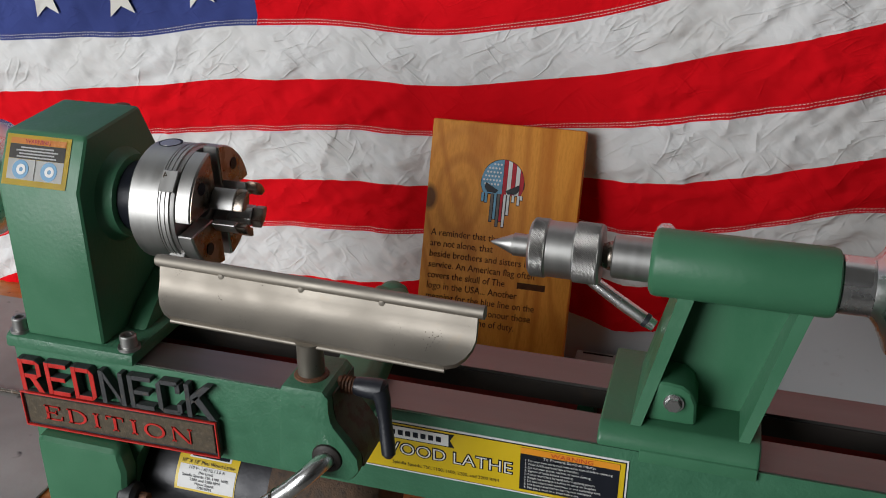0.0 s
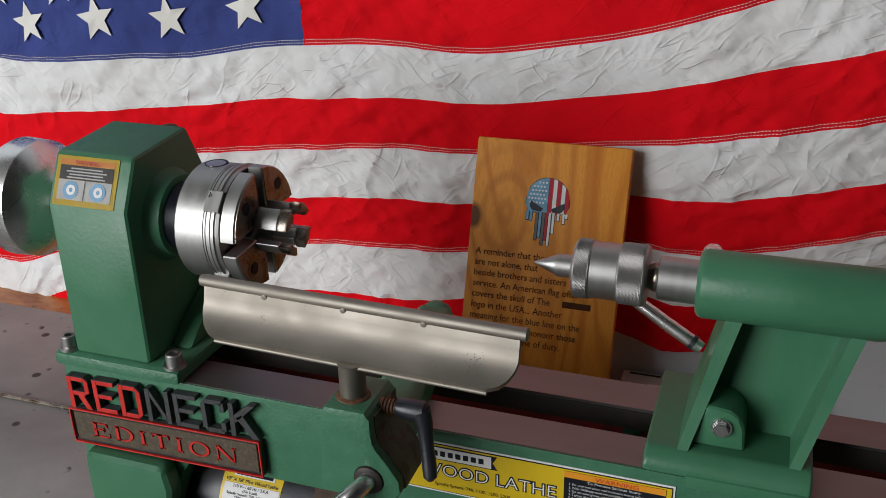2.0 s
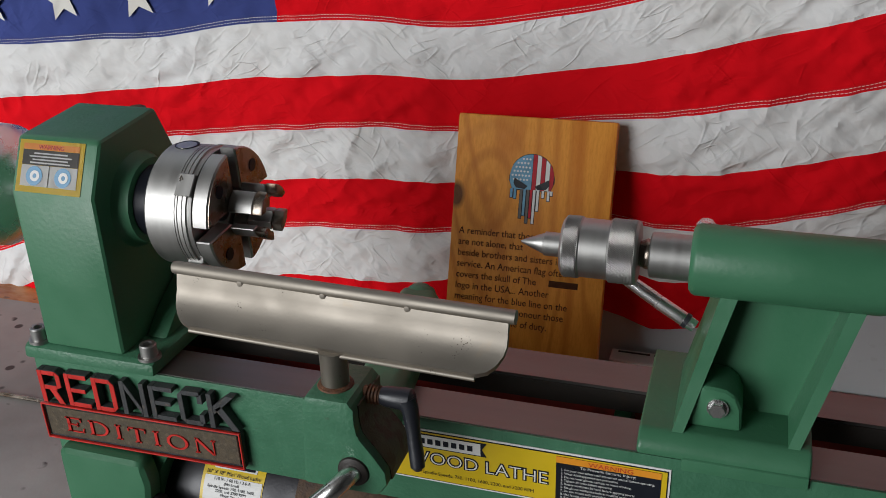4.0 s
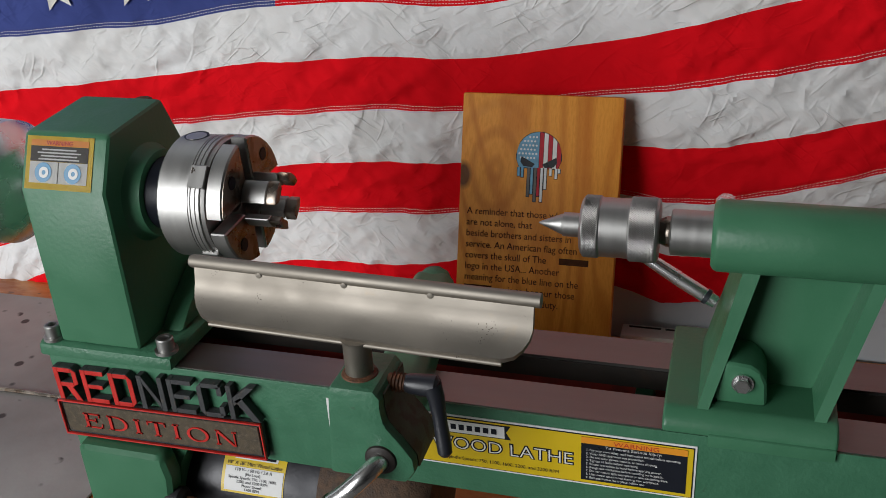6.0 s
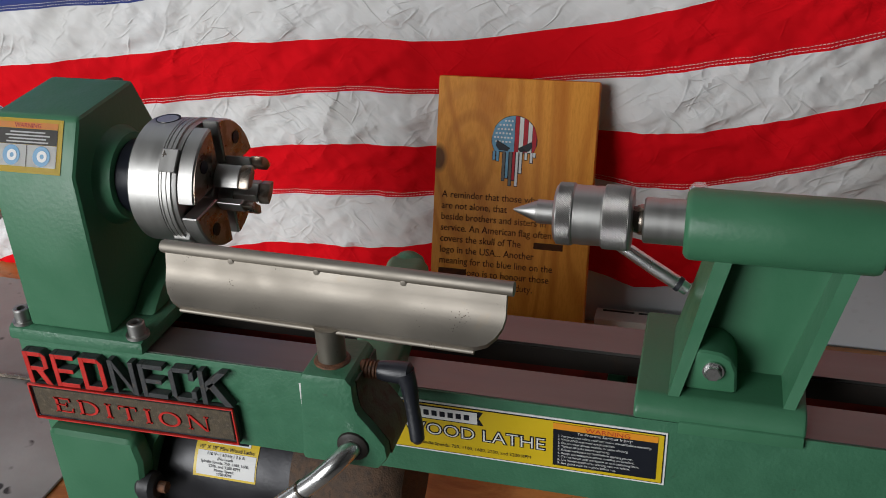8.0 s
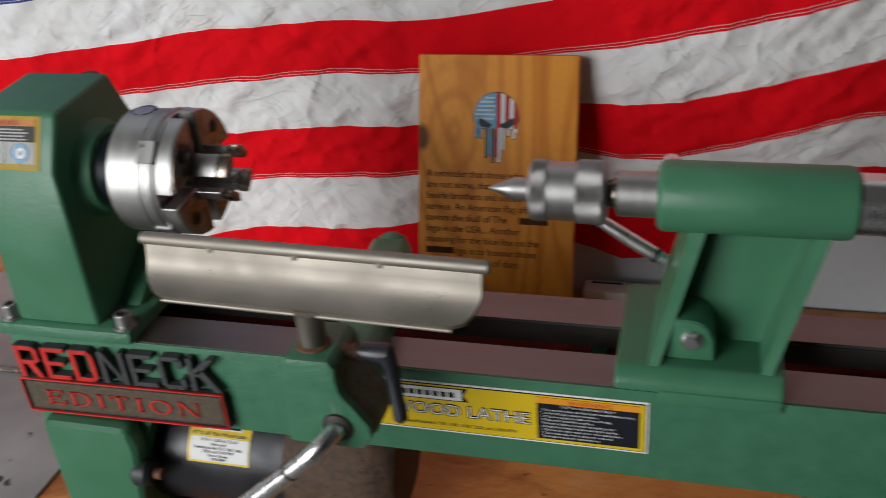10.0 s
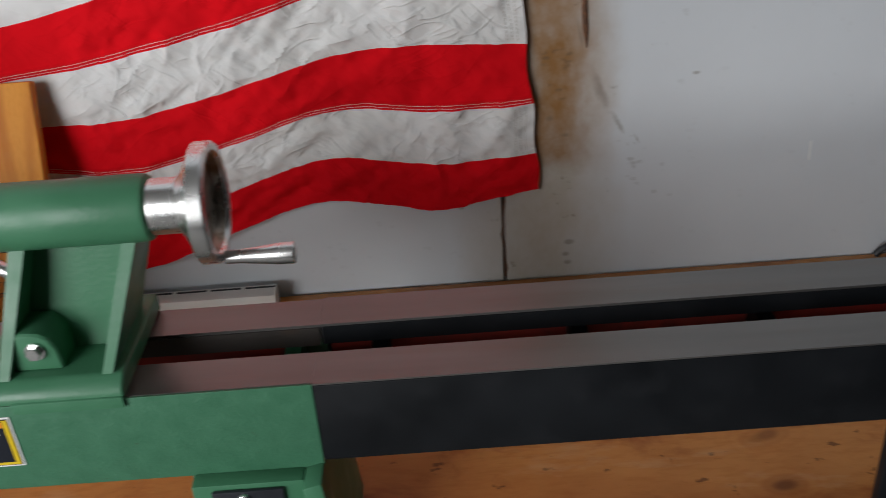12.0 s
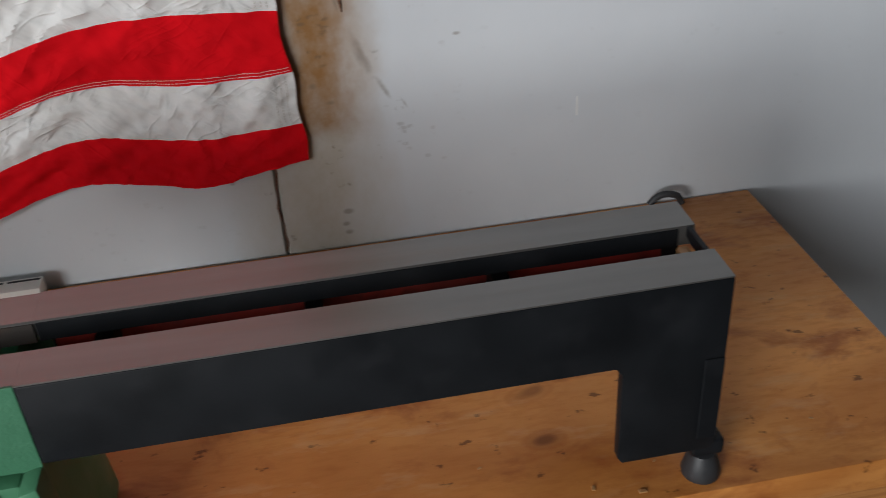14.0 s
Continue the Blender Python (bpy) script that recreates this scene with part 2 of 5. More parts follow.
def wood(name, light, dark, grain=(4, 30, 30), waves=9.0, distort=3.0, rough=0.4, coat=0.2, knots=0.0, blotch=0.35, heart=None, rings_mix=0.62):
    """Flat-sawn boards: stretched rings, fine fibre, blotches, and knots with dark hearts."""
    m, n, ln, bs = nodes_of(name)
    v = mapped(n, ln, tuple(g * 0.42 for g in grain))
    swirl = noise_node(n, ln, v, 1.0, 1.5, 0.4, 0.6)
    phase = math_node(n, ln, "MULTIPLY", swirl, waves * distort)
    ring_raw = math_node(n, ln, "SINE", phase, 0.0)
    fibre = noise_node(n, ln, mapped(n, ln, tuple(g * 6 for g in grain)), 3.0, 6, 0.6)
    big = noise_node(n, ln, mapped(n, ln), 5.0, 4)
    ring = range_node(n, ln, ring_raw, -0.3, 1.0)
    base = mix_node(n, ln, math_node(n, ln, "MULTIPLY", ring, rings_mix), light, dark)
    base = mix_node(n, ln, range_node(n, ln, fibre, 0.45, 0.75, 0, 0.45), base, dark)
    base = mix_node(n, ln, range_node(n, ln, big, 0.35, 0.7, 0, blotch), base, tuple(c * 0.62 for c in dark))
    if knots:
        vo = n.new("ShaderNodeTexVoronoi")
        vo.voronoi_dimensions = "2D"
        vo.inputs["Scale"].default_value = knots
        warp = noise_node(n, ln, mapped(n, ln), 9.0, 2)
        vv = n.new("ShaderNodeMixRGB")
        vv.inputs[0].default_value = 0.06
        ln.new(mapped(n, ln, (1.0, 1.7, 1.7)), vv.inputs[1]), ln.new(warp, vv.inputs[2])
        ln.new(vv.outputs[0], vo.inputs[0])
        some = range_node(n, ln, vo.outputs["Color"], 0.52, 0.56)
        halo = range_node(n, ln, math_node(n, ln, "SINE", math_node(n, ln, "MULTIPLY", vo.outputs[0], 75.0), 0.0), -0.4, 1.0)
        base = mix_node(n, ln, math_node(n, ln, "MULTIPLY", halo, math_node(n, ln, "MULTIPLY", some, range_node(n, ln, vo.outputs[0], 0.30, 0.10, 0, 0.45))), base, dark)
        base = mix_node(n, ln, math_node(n, ln, "MULTIPLY", some, range_node(n, ln, vo.outputs[0], 0.13, 0.05, 0, 0.6)), base, tuple(c * 0.6 for c in dark))
        # reddish spills, small dark dents and pale scuffs of use
        spill = noise_node(n, ln, mapped(n, ln, (9, 15, 9)), 1.0, 6, 0.62, 0.4)
        base = mix_node(n, ln, range_node(n, ln, spill, 0.50, 0.64, 0, 0.7), base, (dark[0] * 0.62, dark[1] * 0.45, dark[2] * 0.5))
        dent = noise_node(n, ln, mapped(n, ln, (38, 60, 38)), 1.0, 3, 0.6)
        base = mix_node(n, ln, range_node(n, ln, dent, 0.65, 0.70, 0, 0.75), base, tuple(c * 0.25 for c in dark))
        scuff = noise_node(n, ln, mapped(n, ln, (14, 45, 30), rot=(0, 0, 24)), 1.0, 5, 0.6)
        base = mix_node(n, ln, range_node(n, ln, scuff, 0.56, 0.70, 0, 0.25), base, (0.60, 0.40, 0.22))
        base = mix_node(n, ln, math_node(n, ln, "MULTIPLY", some, range_node(n, ln, vo.outputs[0], 0.07, 0.03, 0, 0.7)), base, tuple(c * 0.32 for c in dark))
    if heart:
        # an oval of growth rings round a branch, and the dark bark pocket at the board's edge
        for cx, cz, size, freq, tone, strength in ((heart[0], heart[1], 0.062, 330.0, 1.0, 0.42), (-0.0845, 0.236, 0.0085, 250.0, 0.22, 0.95)):
            mp = n.new("ShaderNodeMapping")
            tc = n.new("ShaderNodeTexCoord")
            mp.inputs["Location"].default_value = (-cx, 0, -cz * 0.6)
            mp.inputs["Scale"].default_value = (1, 0.05, 0.6)
            ln.new(tc.outputs["Object"], mp.inputs[0])
            ln_ = n.new("ShaderNodeVectorMath")
            ln_.operation = "LENGTH"
            ln.new(mp.outputs[0], ln_.inputs[0])
            d = math_node(n, ln, "ADD", ln_.outputs["Value"], math_node(n, ln, "MULTIPLY", math_node(n, ln, "SUBTRACT", swirl, 0.5), 0.02))
            rings = range_node(n, ln, math_node(n, ln, "SINE", math_node(n, ln, "MULTIPLY", d, freq), 0.0), -0.2, 1.0)
            fade = range_node(n, ln, d, size, size * 0.45, 0.0, strength)
            base = mix_node(n, ln, math_node(n, ln, "MULTIPLY", rings, fade) if tone == 1.0 else fade, base, tuple(c * tone * 0.85 for c in dark))
    if heart:
        xs = n.new("ShaderNodeSeparateXYZ")
        ln.new(mapped(n, ln), xs.inputs[0])
        xw = math_node(n, ln, "ADD", xs.outputs[0], math_node(n, ln, "MULTIPLY", math_node(n, ln, "SUBTRACT", swirl, 0.5), 0.03))
        off = math_node(n, ln, "ABSOLUTE", math_node(n, ln, "SUBTRACT", xw, 0.047), 0.0)
        base = mix_node(n, ln, range_node(n, ln, off, 0.0065, 0.001, 0, 0.6), base, dark)
    ln.new(base, bs.inputs["Base Color"])
    ln.new(range_node(n, ln, fibre, 0.3, 0.7, rough - 0.1, rough + 0.15), bs.inputs["Roughness"])
    bs.inputs["Specular IOR Level"].default_value = 0.25
    bs.inputs["Coat Weight"].default_value = coat
    bs.inputs["Coat Roughness"].default_value = 0.3
    bump_node(n, ln, bs, fibre, 0.25, 0.001)
    return m


PINE = wood("oiled_pine_board", (0.80, 0.33, 0.046), (0.52, 0.150, 0.013), (26, 30, 5), 9, 7.0, 0.5, 0.0, blotch=0.16, rings_mix=0.55, heart=(-0.047, 0.245))
BENCH = wood("varnished_plywood", (0.68, 0.29, 0.075), (0.40, 0.120, 0.022), (2.2, 8, 8), 8, 6.0, 0.42, 0.08, knots=6.0, blotch=0.5, rings_mix=0.42)
BENCH_EDGE = wood("worn_plywood_edge", (0.50, 0.225, 0.07), (0.30, 0.11, 0.03), (3, 40, 40), 8, 5.0, 0.5, 0.05)


def cloth(name, color, dark, wrinkle=1.0):
    """Sewn cotton bunting: weave, crumples that run across the stripes, slight fading."""
    m, n, ln, bs = nodes_of(name)
    v = mapped(n, ln)
    fade = noise_node(n, ln, v, 7.0, 4)
    weave = noise_node(n, ln, mapped(n, ln, (900, 200, 700)), 1.0, 2)
    crump = noise_node(n, ln, turned_map(n, ln, 35, (10, 5, 20), (0, 0, 0)), 1.0, 2, 0.4, 0.15)
    small = noise_node(n, ln, turned_map(n, ln, -35, (26, 12, 52), (0, 0, 0)), 1.0, 2, 0.45, 0.1)
    col = mix_node(n, ln, range_node(n, ln, fade, 0.35, 0.7), color, dark)
    ln.new(col, bs.inputs["Base Color"])
    # sharp pressed creases: short straight ridges in two slants, only here and there
    ridges = []
    for turn, size, seed in ((36, (15, 1, 54), 0.3), (-40, (17, 1, 60), 3.7), (62, (14, 1, 46), 8.1), (20, (22, 1, 80), 5.2)):
        line = noise_node(n, ln, turned_map(n, ln, turn, size, (seed, seed, 0)), 1.0, 1.0, 0.4)
        where = noise_node(n, ln, mapped(n, ln, (17, 3, 21), (seed * 2, 0, seed)), 1.0, 2)
        off = math_node(n, ln, "ABSOLUTE", math_node(n, ln, "SUBTRACT", line, 0.5), 0.0)
        ridges.append(math_node(n, ln, "MULTIPLY", range_node(n, ln, off, 0.05, 0.0), range_node(n, ln, where, 0.50, 0.62)))
    crease = math_node(n, ln, "ADD", math_node(n, ln, "ADD", ridges[0], ridges[1]), math_node(n, ln, "ADD", ridges[2], ridges[3]))
    bs.inputs["Roughness"].default_value = 0.9
    bs.inputs["Specular IOR Level"].default_value = 0.12
    h = math_node(n, ln, "ADD", math_node(n, ln, "MULTIPLY", crump, 1.6), math_node(n, ln, "ADD", math_node(n, ln, "MULTIPLY", small, 0.6), math_node(n, ln, "MULTIPLY", crease, 0.095)))
    h = math_node(n, ln, "ADD", h, math_node(n, ln, "MULTIPLY", weave, 0.02))
    bump_node(n, ln, bs, h, 0.75 * wrinkle, 0.012)
    return m


FLAG_RED = cloth("red_cotton", (0.72, 0.0035, 0.010), (0.57, 0.002, 0.007), 0.5)
FLAG_WHITE = cloth("white_cotton", (0.72, 0.718, 0.715), (0.63, 0.622, 0.605), 1.0)
FLAG_BLUE = cloth("navy_cotton", (0.05, 0.07, 0.24), (0.034, 0.048, 0.17), 0.6)
STAR_WHITE = cloth("white_star_applique", (0.72, 0.71, 0.67), (0.62, 0.60, 0.55), 0.3)
THREAD = mat("white_thread", (0.68, 0.62, 0.60), 0.8, 0, 60, 0.1, 900, 0.1)


WALL_DEPTH = 0.4615


def stained_wall():
    """Scuffed pale paint on wallboard, with a rusty water stain beside the joint and dark specks."""
    m, n, ln, bs = nodes_of("stained_pale_wall_paint")
    v = mapped(n, ln)
    sep = n.new("ShaderNodeSeparateXYZ")
    ln.new(v, sep.inputs[0])
    warp = noise_node(n, ln, mapped(n, ln, (9, 1, 7)), 1.0, 5, 0.6)
    fine = noise_node(n, ln, mapped(n, ln, (40, 1, 26)), 1.0, 6, 0.65)
    cloud = noise_node(n, ln, mapped(n, ln, (3.5, 1, 3.5)), 1.0, 4)
    x = math_node(n, ln, "ADD", sep.outputs[0], math_node(n, ln, "MULTIPLY", math_node(n, ln, "SUBTRACT", warp, 0.5), 0.07))
    z = math_node(n, ln, "ADD", sep.outputs[2], math_node(n, ln, "MULTIPLY", math_node(n, ln, "SUBTRACT", warp, 0.5), 0.12))
    col = mix_node(n, ln, range_node(n, ln, cloud, 0.3, 0.7), (0.60, 0.63, 0.66), (0.53, 0.555, 0.585))
    # broad stain band that runs down beside the joint
    band = math_node(n, ln, "MULTIPLY", range_node(n, ln, x, 0.34, 0.42), range_node(n, ln, x, 0.545, 0.465))
    col = mix_node(n, ln, math_node(n, ln, "MULTIPLY", band, range_node(n, ln, fine, 0.2, 0.7, 0.35, 0.7)), col, (0.36, 0.29, 0.18))
    core = math_node(n, ln, "MULTIPLY", math_node(n, ln, "MULTIPLY", range_node(n, ln, x, 0.40, 0.44), range_node(n, ln, x, 0.535, 0.465)), range_node(n, ln, z, -0.085, -0.045))
    col = mix_node(n, ln, math_node(n, ln, "MULTIPLY", core, range_node(n, ln, fine, 0.25, 0.65, 0.5, 1.0)), col, (0.24, 0.115, 0.034))
    # specks and scuffs
    vo = n.new("ShaderNodeTexVoronoi")
    vo.inputs["Scale"].default_value = 1.0
    ln.new(mapped(n, ln, (55, 1, 115), rot=(0, 14, 0)), vo.inputs[0])
    spot = math_node(n, ln, "MULTIPLY", range_node(n, ln, vo.outputs[0], 0.36, 0.2), range_node(n, ln, fine, 0.575, 0.62))
    near = math_node(n, ln, "MULTIPLY", range_node(n, ln, sep.outputs[0], 0.62, 0.46, 0.10, 1.0), range_node(n, ln, sep.outputs[0], 0.37, 0.42, 0.15, 1.0))
    col = mix_node(n, ln, math_node(n, ln, "MULTIPLY", spot, math_node(n, ln, "MULTIPLY", near, 0.5)), col, (0.10, 0.075, 0.05))
    # single scrapes and dents: place, size, slant
    for cx, cz, long, wide, slant in ((0.488, 0.090, 0.020, 0.003, 12), (0.532, -0.016, 0.019, 0.0035, 27), (0.554, -0.036, 0.011, 0.0025, 28), (0.453, -0.002, 0.004, 0.005, 0), (0.470, -0.024, 0.003, 0.006, 0), (0.475, -0.166, 0.003, 0.005, 0), (0.471, -0.183, 0.003, 0.004, 0), (0.473, -0.195, 0.0035, 0.005, 0), (0.347, -0.109, 0.003, 0.004, 0), (0.617, 0.04, 0.002, 0.004, 0), (0.51, 0.03, 0.03, 0.006, 20)):
        mp, tc, far = n.new("ShaderNodeMapping"), n.new("ShaderNodeTexCoord"), n.new("ShaderNodeVectorMath")
        mp.vector_type = "TEXTURE"
        mp.inputs["Location"].default_value, mp.inputs["Scale"].default_value = (cx, WALL_DEPTH, cz), (wide, 1, long)
        mp.inputs["Rotation"].default_value = (0, -radians(slant), 0)
        ln.new(tc.outputs["Object"], mp.inputs[0])
        far.operation = "LENGTH"
        ln.new(mp.outputs[0], far.inputs[0])
        rough_edge = math_node(n, ln, "ADD", far.outputs["Value"], math_node(n, ln, "MULTIPLY", math_node(n, ln, "SUBTRACT", fine, 0.5), 3.0))
        col = mix_node(n, ln, range_node(n, ln, rough_edge, 1.1, 0.3, 0, 0.5), col, (0.13, 0.095, 0.06))
    ln.new(col, bs.inputs["Base Color"])
    bs.inputs["Roughness"].default_value = 0.55
    bump_node(n, ln, bs, noise_node(n, ln, mapped(n, ln), 90, 4), 0.15, 0.001)
    return m


WALL = stained_wall()


def spotted_plate():
    m, n, ln, bs = nodes_of("grey_sheet_with_drips")
    v = mapped(n, ln)
    cloud = noise_node(n, ln, v, 6, 5)
    vo = n.new("ShaderNodeTexVoronoi")
    vo.inputs["Scale"].default_value = 42
    ln.new(v, vo.inputs[0])
    sel = noise_node(n, ln, v, 30, 2)
    col = mix_node(n, ln, range_node(n, ln, cloud, 0.3, 0.7), (0.36, 0.345, 0.33), (0.19, 0.18, 0.17))
    col = mix_node(n, ln, math_node(n, ln, "MULTIPLY", range_node(n, ln, vo.outputs[0], 0.28, 0.2), range_node(n, ln, sel, 0.52, 0.6)), col, (0.015, 0.014, 0.014))
    ln.new(col, bs.inputs["Base Color"])
    bs.inputs["Roughness"].default_value = 0.5
    bump_node(n, ln, bs, noise_node(n, ln, v, 200, 3), 0.15, 0.001)
    return m


SHEET = spotted_plate()


# ---------------- mesh helpers ----------------
def part(name, bm, material, parent=None, label="", smooth=True):
    me = bpy.data.meshes.new(name)
    bmesh.ops.recalc_face_normals(bm, faces=bm.faces)
    bm.to_mesh(me)
    bm.free()
    me.materials.append(material)
    if smooth:
        for p in me.polygons:
            p.use_smooth = True
        me.set_sharp_from_angle(angle=radians(32))
    ob = new(name, me)
    if parent:
        ob.parent = parent
    return tagged(ob, label) if label else ob


def thing(name, label, category, group="", kind="", at=(0, 0, 0)):
    ob = new(name)
    ob.location = at
    return tagged(ob, label, category, group, kind)


def soften(bm, width, segments=2, angle=28):
    edges = [e for e in bm.edges if len(e.link_faces) == 2 and e.calc_face_angle(0) > radians(angle)]
    if edges and width:
        bmesh.ops.bevel(bm, geom=edges, offset=width, segments=segments, affect="EDGES", profile=0.6, clamp_overlap=True)
    return bm


def box(x0, x1, y0, y1, z0, z1, bevel=0.0, segments=2):
    bm = bmesh.new()
    bmesh.ops.create_cube(bm, size=1)
    bmesh.ops.transform(bm, matrix=Matrix.Translation(((x0 + x1) / 2, (y0 + y1) / 2, (z0 + z1) / 2)) @ Matrix.Diagonal((x1 - x0, y1 - y0, z1 - z0, 1)), verts=bm.verts)
    return soften(bm, bevel, segments)


def prism(poly, axis, a, b, bevel=0.0, segments=2, shift=None):
    """A polygon pushed along an axis from a to b. Polygon in (y, z) for x, (x, z) for y, (x, y) for z. shift: moves the far end."""
    bm = bmesh.new()
    place = {"x": lambda p, q, w: (w, p, q), "y": lambda p, q, w: (p, w, q), "z": lambda p, q, w: (p, q, w)}[axis]
    lo = [bm.verts.new(place(p, q, a)) for p, q in poly]
    sp, sq = shift or (0, 0)
    hi = [bm.verts.new(place(p + sp, q + sq, b)) for p, q in poly]
    bm.faces.new(lo), bm.faces.new(hi[::-1])
    for i in range(len(poly)):
        j = (i + 1) % len(poly)
        bm.faces.new((lo[i], hi[i], hi[j], lo[j]))
    bmesh.ops.recalc_face_normals(bm, faces=bm.faces)
    return soften(bm, bevel, segments)


def revolve(profile, segments=48, axis="x", centre=(0, 0, 0)):
    """A closed or open profile of (along, radius) turned round an axis."""
    bm = bmesh.new()
    rings = []
    for a, r in profile:
        if r < 1e-6:
            rings.append([bm.verts.new((a, 0, 0))])
        else:
            rings.append([bm.verts.new((a, r * math.cos(t), r * math.sin(t))) for t in (2 * math.pi * k / segments for k in range(segments))])
    for p, q in zip(rings, rings[1:]):
        for k in range(segments):
            j = (k + 1) % segments
            if len(p) == 1 and len(q) == 1:
                continue
            if len(p) == 1:
                bm.faces.new((p[0], q[k], q[j]))
            elif len(q) == 1:
                bm.faces.new((p[k], q[0], p[j]))
            else:
                bm.faces.new((p[k], q[k], q[j], p[j]))
    turn = {"x": Matrix(), "y": Matrix.Rotation(radians(90), 4, "Z"), "z": Matrix.Rotation(radians(-90), 4, "Y")}[axis]
    bmesh.ops.transform(bm, matrix=Matrix.Translation(centre) @ turn, verts=bm.verts)
    return bm


def tube(points, radii, segments=20, caps=True):
    """A round bar along points, with a radius at each."""
    bm = bmesh.new()
    pts = [Vector(p) for p in points]
    side = None
    rings = []
    for i, p in enumerate(pts):
        d = (pts[min(i + 1, len(pts) - 1)] - pts[max(i - 1, 0)]).normalized()
        if side is None:
            side = d.orthogonal().normalized()
        side = (side - d * side.dot(d)).normalized()
        up = d.cross(side)
        rings.append([bm.verts.new(p + radii[i] * (math.cos(t) * side + math.sin(t) * up)) for t in (2 * math.pi * k / segments for k in range(segments))])
    for p, q in zip(rings, rings[1:]):
        for k in range(segments):
            j = (k + 1) % segments
            bm.faces.new((p[k], p[j], q[j], q[k]))
    if caps:
        bm.faces.new(rings[0][::-1]), bm.faces.new(rings[-1])
    return bm


def arc_points(a, b, c, steps=8):
    """A bend from a through the corner b to c."""
    a, b, c = Vector(a), Vector(b), Vector(c)
    return [(1 - t) ** 2 * a + 2 * t * (1 - t) * b + t * t * c for t in (k / steps for k in range(steps + 1))]


def hex_bolt(name, parent, at, axis, radius, height, material, label=""):
    """A hexagon head with a chamfered face and a washer below it."""
    bm = revolve([(0, 0), (0, radius * 1.25), (height * 0.2, radius * 1.25), (height * 0.2, radius * 0.9), (height * 0.2, 0)], 24, axis, at)
    hexa = revolve([(height * 0.2, 0), (height * 0.2, radius), (height * 0.85, radius), (height, radius * 0.82), (height, 0)], 6, axis, at)
    tmp = bpy.data.meshes.new("tmp")
    hexa.to_mesh(tmp)
    hexa.free()
    bm.from_mesh(tmp)
    bpy.data.meshes.remove(tmp)
    return part(name, bm, material, parent, label, smooth=False)


def lettering(name, body, size, m, material, parent, extrude=0.0002, align="LEFT", width=1.0, bevel=0.0, label="", offset=0.0, spacing=1.0):
    """Words in the built-in font as a mesh. m takes the text's own plane (x along the line, y up) into the world."""
    cu = bpy.data.curves.new(name, "FONT")
    cu.body, cu.size, cu.extrude, cu.align_x, cu.bevel_depth, cu.offset = body, size, extrude, align, bevel, offset
    cu.resolution_u, cu.space_character = 3, spacing
    tmp = new("tmp_text", cu)
    bpy.context.view_layer.update()
    me = bpy.data.meshes.new_from_object(tmp.evaluated_get(bpy.context.evaluated_depsgraph_get()))
    bpy.data.objects.remove(tmp)
    bpy.data.curves.remove(cu)
    me.transform(m @ Matrix.Diagonal((width, 1, 1, 1)))
    me.materials.clear()
    me.materials.append(material)
    me.name = name
    ob = new(name, me)
    ob.parent = parent
    return tagged(ob, label) if label else ob


def front(x, y, z):
    """The plane of print on a face that looks towards -y."""
    return pose(x, y, z, 90)


def hull_of(bms):
    bm = bmesh.new()
    for b in bms:
        tmp = bpy.data.meshes.new("tmp")
        b.to_mesh(tmp)
        b.free()
        bm.from_mesh(tmp)
        bpy.data.meshes.remove(tmp)
    return bm


# ---------------- the place ----------------
BENCH_Z = -0.213
FLOOR_Z = -1.08
CEIL_Z = 2.5
WALL_Y = 0.462
JOINT_X = 0.396

floor = part("floor", box(-5.7, 3.7, -3.2, 0.7, FLOOR_Z - 0.1, FLOOR_Z), CONCRETE)
tagged(floor, "grey stained concrete garage floor", "floor", kind="structure")
ceiling = part("ceiling", box(-5.7, 3.7, -3.2, 0.7, CEIL_Z, CEIL_Z + 0.1), UNSEEN_SHELL)
tagged(ceiling, "unseen dark grey ceiling, added to limit bounced light", "ceiling", kind="structure")
wall_north = thing("wall_north", "pale painted wallboard with rusty brown stains and a vertical joint", "wall", kind="structure")
part("panel", box(-5.6, JOINT_X - 0.0015, WALL_Y, WALL_Y + 0.1, FLOOR_Z, CEIL_Z, 0.0015, 1), WALL, wall_north)
part("panel", box(JOINT_X + 0.0015, 1.294, WALL_Y - 0.001, WALL_Y + 0.1, FLOOR_Z, CEIL_Z, 0.0015, 1), WALL, wall_north)
part("panel", box(1.299, 3.6, WALL_Y, WALL_Y + 0.1, FLOOR_Z, CEIL_Z, 0.0015, 1), WALL, wall_north)
part("joint_backing", box(JOINT_X - 0.02, 1.32, WALL_Y + 0.101, WALL_Y + 0.12, FLOOR_Z, CEIL_Z), DARKSLOT, wall_north)
# west, east and south walls are out of view, added to shape the light
wall_west = part("wall_west", box(-5.7, -5.6, -3.1, WALL_Y, FLOOR_Z, CEIL_Z), UNSEEN_SHELL)
tagged(wall_west, "unseen dark grey wall, added to limit bounced light", "wall", kind="structure")
wall_east = thing("wall_east", "unseen dark grey wall, added to limit bounced light", "wall", kind="structure")
part("wall_piece", box(3.2, 3.3, -2.999, WALL_Y - 0.001, FLOOR_Z, CEIL_Z), UNSEEN_SHELL, wall_east)
wall_south = thing("wall_south", "unseen dark grey wall with an open door bay, added to shape the daylight", "wall", kind="structure")
part("wall_piece", box(-5.6, -3.95, -3.1, -3.0, FLOOR_Z, CEIL_Z), UNSEEN_SHELL, wall_south)
part("wall_piece", box(-1.05, 3.3, -3.1, -3.0, FLOOR_Z, CEIL_Z), UNSEEN_SHELL, wall_south)
